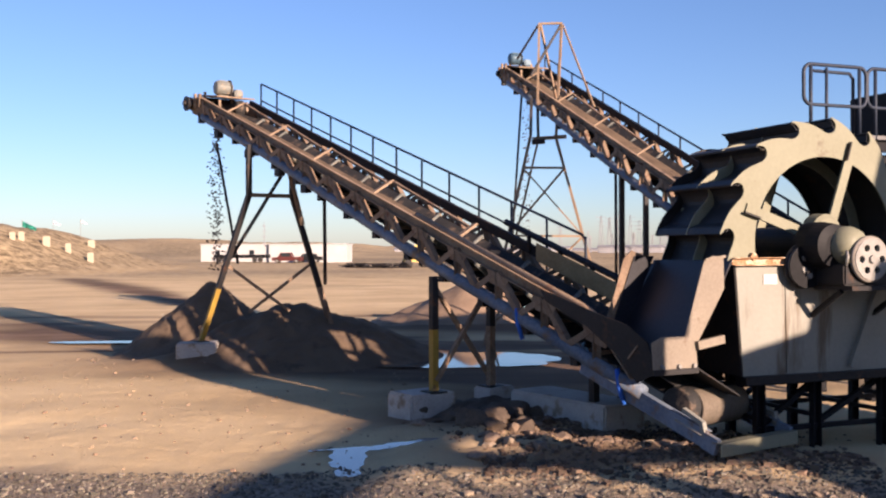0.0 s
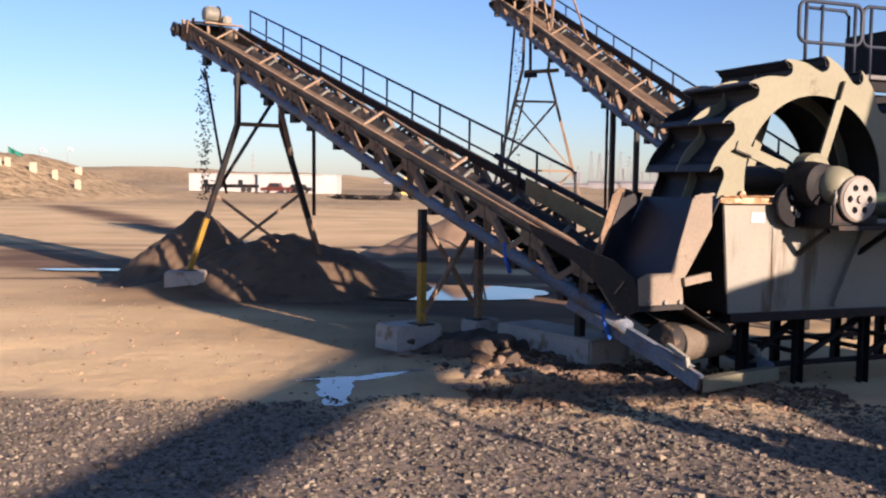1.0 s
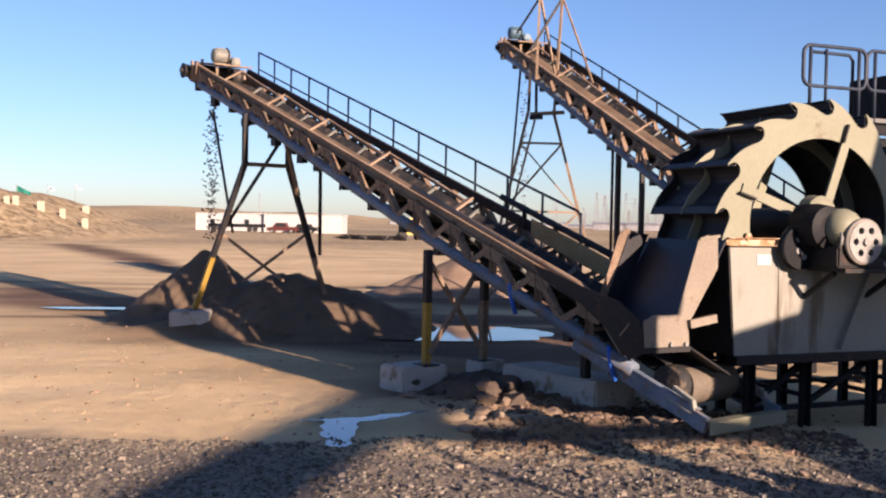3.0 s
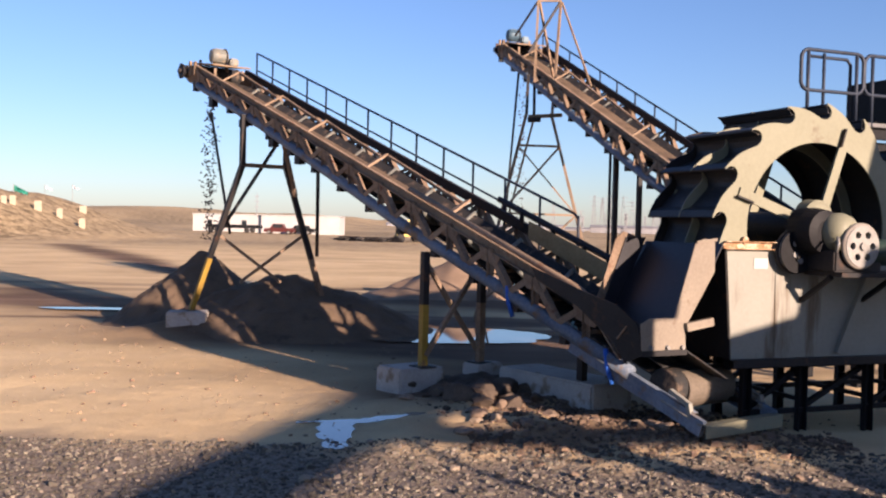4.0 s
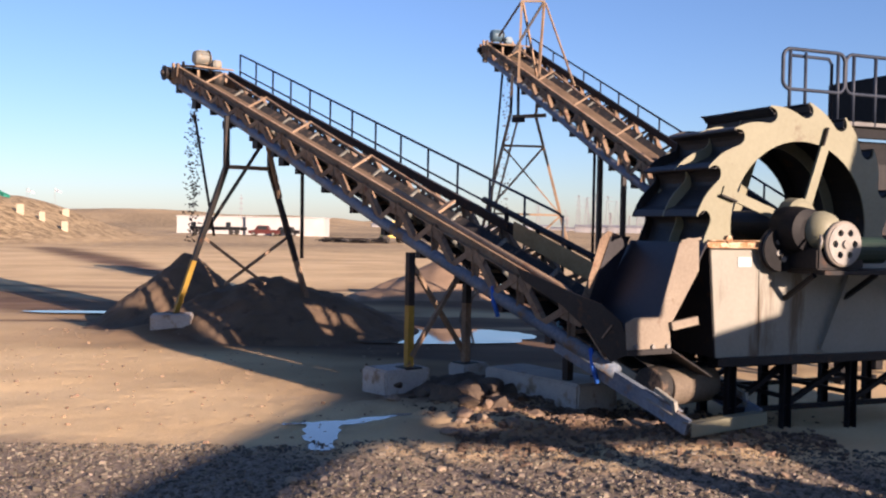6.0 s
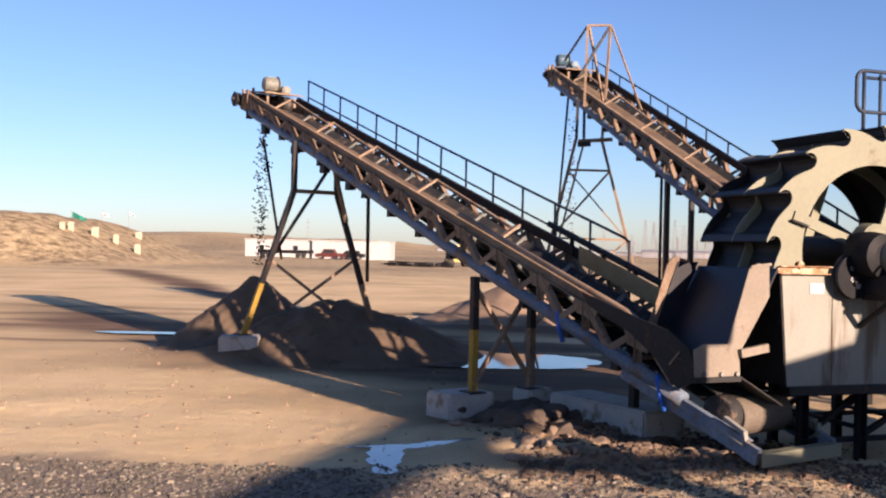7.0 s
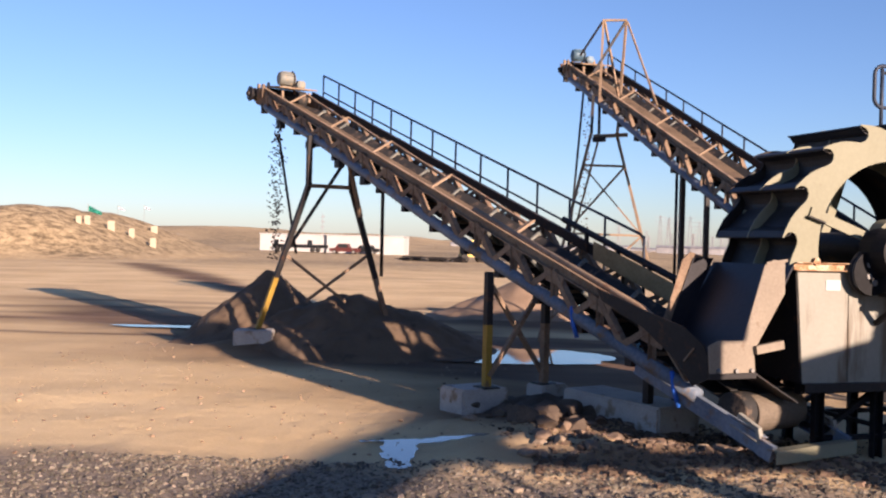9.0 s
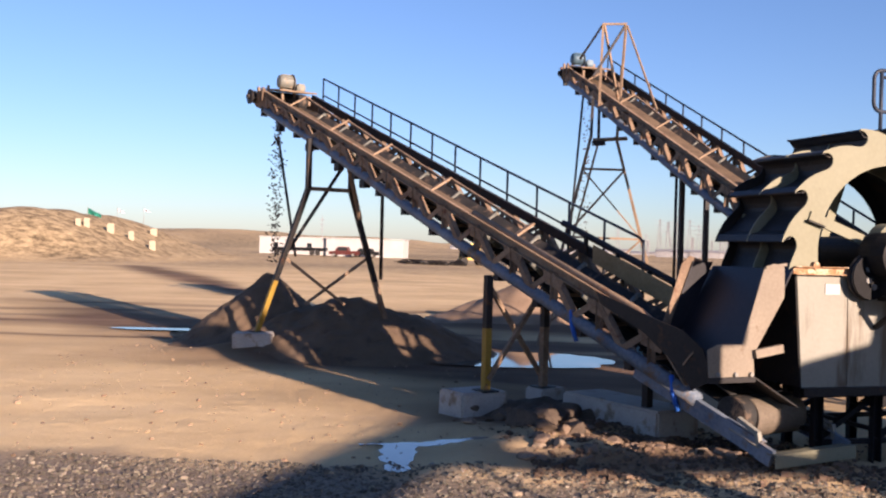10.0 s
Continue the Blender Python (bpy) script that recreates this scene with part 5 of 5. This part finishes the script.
for i in range(16):
    d = random.uniform(500, 850)
    t = -0.08 + 0.33 * (i + random.random()) / 16
    l, h = random.uniform(12, 40), random.uniform(1.4, 3.2)
    root = base("far_shed", pose(d * t, d, ground_height(d * t, d) - 0.3, 0, 0, random.uniform(-8, 8)), "low pale industrial shed on the horizon", "shed", "far sheds")
    part("shed_wall", block(B(), (0, 0, 0), (l, 10, h)), HAZE_BLUE, root)
    part("shed_roof", plate(B(), [(0, -0.4, h), (0, 10.4, h), (0, 5, h + 1.2)], 0.1), HAZE_BLUE, root)
    part("shed_roof_sheet", plate(B(), [(-0.4, -0.4, h + 0.01), (l + 0.4, -0.4, h + 0.01), (l + 0.4, 5, h + 1.25), (-0.4, 5, h + 1.25)], 0.1), HAZE_BLUE, root)


# ---- loose stone ----
def stone_mesh(rng, n=1):
    """Corners and faces of a rough faceted stone of about unit size."""
    pts = [(-1, -1, -0.7), (1, -1, -0.7), (1, 1, -0.7), (-1, 1, -0.7), (-0.75, -0.75, 0.7), (0.75, -0.75, 0.7), (0.75, 0.75, 0.7), (-0.75, 0.75, 0.7)]
    return [(x * rng.uniform(0.55, 1.05), y * rng.uniform(0.55, 1.05), z * rng.uniform(0.5, 1.1)) for x, y, z in pts]


STONE_FACES = ((3, 2, 1, 0), (4, 5, 6, 7), (0, 1, 5, 4), (1, 2, 6, 5), (2, 3, 7, 6), (3, 0, 4, 7))


def scatter(name, count, place, size, mat, label, seed, category="gravel"):
    rng = random.Random(seed)
    verts, faces = [], []
    for i in range(count):
        x, y = place(rng)
        r = size(rng)
        a = rng.uniform(0, math.tau)
        c, s = math.cos(a), math.sin(a)
        z = ground_height(x, y)
        k = len(verts)
        tilt = rng.uniform(-0.4, 0.4)
        for px, py, pz in stone_mesh(rng):
            pz += tilt * px
            verts.append((x + r * (px * c - py * s), y + r * (px * s + py * c) * 0.8, z + r * (pz * 0.75 + 0.25)))
        faces += [tuple(k + q for q in f) for f in STONE_FACES]
    me = bpy.data.meshes.new(name)
    me.from_pydata(verts, [], faces)
    me.materials.append(mat)
    return tagged(new(name, me), label, category, kind="stuff")


scatter("gravel", 24000, lambda r: (r.uniform(-5.2, 5.8), 5.6 + 4.9 * r.random() ** 0.8), lambda r: min(0.05, r.lognormvariate(-4.35, 0.45)), GRAVEL, "grey and brown crushed gravel strewn on the ground", 3)
scatter("gravel", 1500, lambda r: (r.uniform(0.3, 4.5), r.gauss(10.75, 0.3)), lambda r: min(0.08, r.lognormvariate(-3.9, 0.5)), RUBBLE, "dark brown rubble along the edge of the gravel", 9)
scatter("gravel", 7000, lambda r: (r.gauss(2.1, 0.8), r.gauss(12.25, 0.4)), lambda r: min(0.06, r.lognormvariate(-4.3, 0.5)), RUBBLE, "brown rubble chips under the conveyor tail", 4)
scatter("clods", 800, lambda r: (r.uniform(-9, 0), r.uniform(10.2, 22)), lambda r: min(0.05, r.lognormvariate(-4.4, 0.5)), CLOD, "small clods of earth on the sand", 6)


def rock(x, y, r, flat, seed, mat, label):
    """A broken rock: a lump cut by random planes, so that it has flat faces and sharp edges."""
    rng = random.Random(seed)
    bm = B()
    bmesh.ops.create_icosphere(bm, subdivisions=3, radius=1)
    for c in range(13):
        n = Vector((rng.gauss(0, 1), rng.gauss(0, 1), rng.gauss(0, 1))).normalized()
        reach = rng.uniform(0.52, 0.86)
        for v in bm.verts:
            past = v.co.dot(n) - reach
            if past > 0:
                v.co -= n * past
    for v in bm.verts:
        v.co += v.co.normalized() * 0.04 * noise.noise(v.co * 4 + Vector((seed, 0, 0)))
        v.co = Vector((v.co.x * 1.25, v.co.y * 0.95, v.co.z * flat)) * r
    ob = part("rock", bm, mat)
    ob.matrix_world = pose(x, y, ground_height(x, y) + r * flat * 0.35, rng.uniform(-22, 22), rng.uniform(-22, 22), rng.uniform(0, 360))
    return tagged(ob, label, "rock", "rubble rocks")


random.seed(21)
for i in range(34):
    rock(random.gauss(0.45, 0.42), random.gauss(13.15, 0.4), random.uniform(0.07, 0.22), random.uniform(0.4, 0.8), 300 + i, DARK_ROCK, "dark damp lump of rubble")
for i in range(40):
    x, y = random.gauss(1.6, 1.0), random.gauss(12.1, 0.45)
    rock(x, y, random.uniform(0.04, 0.12), random.uniform(0.5, 0.85), 400 + i, PALE_ROCK if i % 4 == 0 else ROCK, "pale tan rock among gravel" if i % 4 == 0 else "dusty grey-brown rubble rock")
for i in range(14):
    rock(random.uniform(0.2, 3.0), random.gauss(11.25, 0.22), random.uniform(0.06, 0.15), 0.6, 500 + i, ROCK, "dusty grey-brown rubble rock")
for i in range(20):
    rock(random.uniform(-3, 5), random.uniform(6.2, 9.8), random.uniform(0.03, 0.07), 0.7, 600 + i, PALE_ROCK if i % 2 else ROCK, "pale stone lying on the gravel")


# ---- sand falling from the two heads ----
def falling(P, up, s1, om, z_end, count, seed, label):
    rng = random.Random(seed)
    verts, faces = [], []
    z_top = up(s1) - 0.35
    for i in range(count):
        f = rng.random()
        z = z_top - (z_top - z_end) * f
        spread = 0.03 + 0.05 * f
        clump = noise.noise(Vector((z * 3.1, seed, 0)))
        p = P(s1 + 0.1 + 0.05 * f + 0.12 * clump + rng.gauss(0, spread), om + rng.gauss(0, 0.09), z)
        r = rng.uniform(0.010, 0.03)
        k = len(verts)
        for px, py, pz in stone_mesh(rng):
            verts.append((p.x + px * r, p.y + py * r, p.z + pz * r * 1.2))
        faces += [tuple(k + q for q in ff) for ff in STONE_FACES]
    me = bpy.data.meshes.new("falling_sand")
    me.from_pydata(verts, [], faces)
    me.materials.append(GRAINS)
    return me, label


for root, P, up, s1, om, ze, cnt, seed in ((near_conveyor, NP, nup, 21.85, 9.0, 1.9, 420, 1), (far_conveyor, FP, fup, 25.7, 10.5, 1.6, 160, 2)):
    me, _ = falling(P, up, s1, om, ze, cnt, seed, "")
    ob = new("falling_sand", me)
    ob.matrix_world = root.matrix_world.copy()
    tagged(ob, "thin stream of damp sand clods falling from the belt", "sand", kind="stuff")
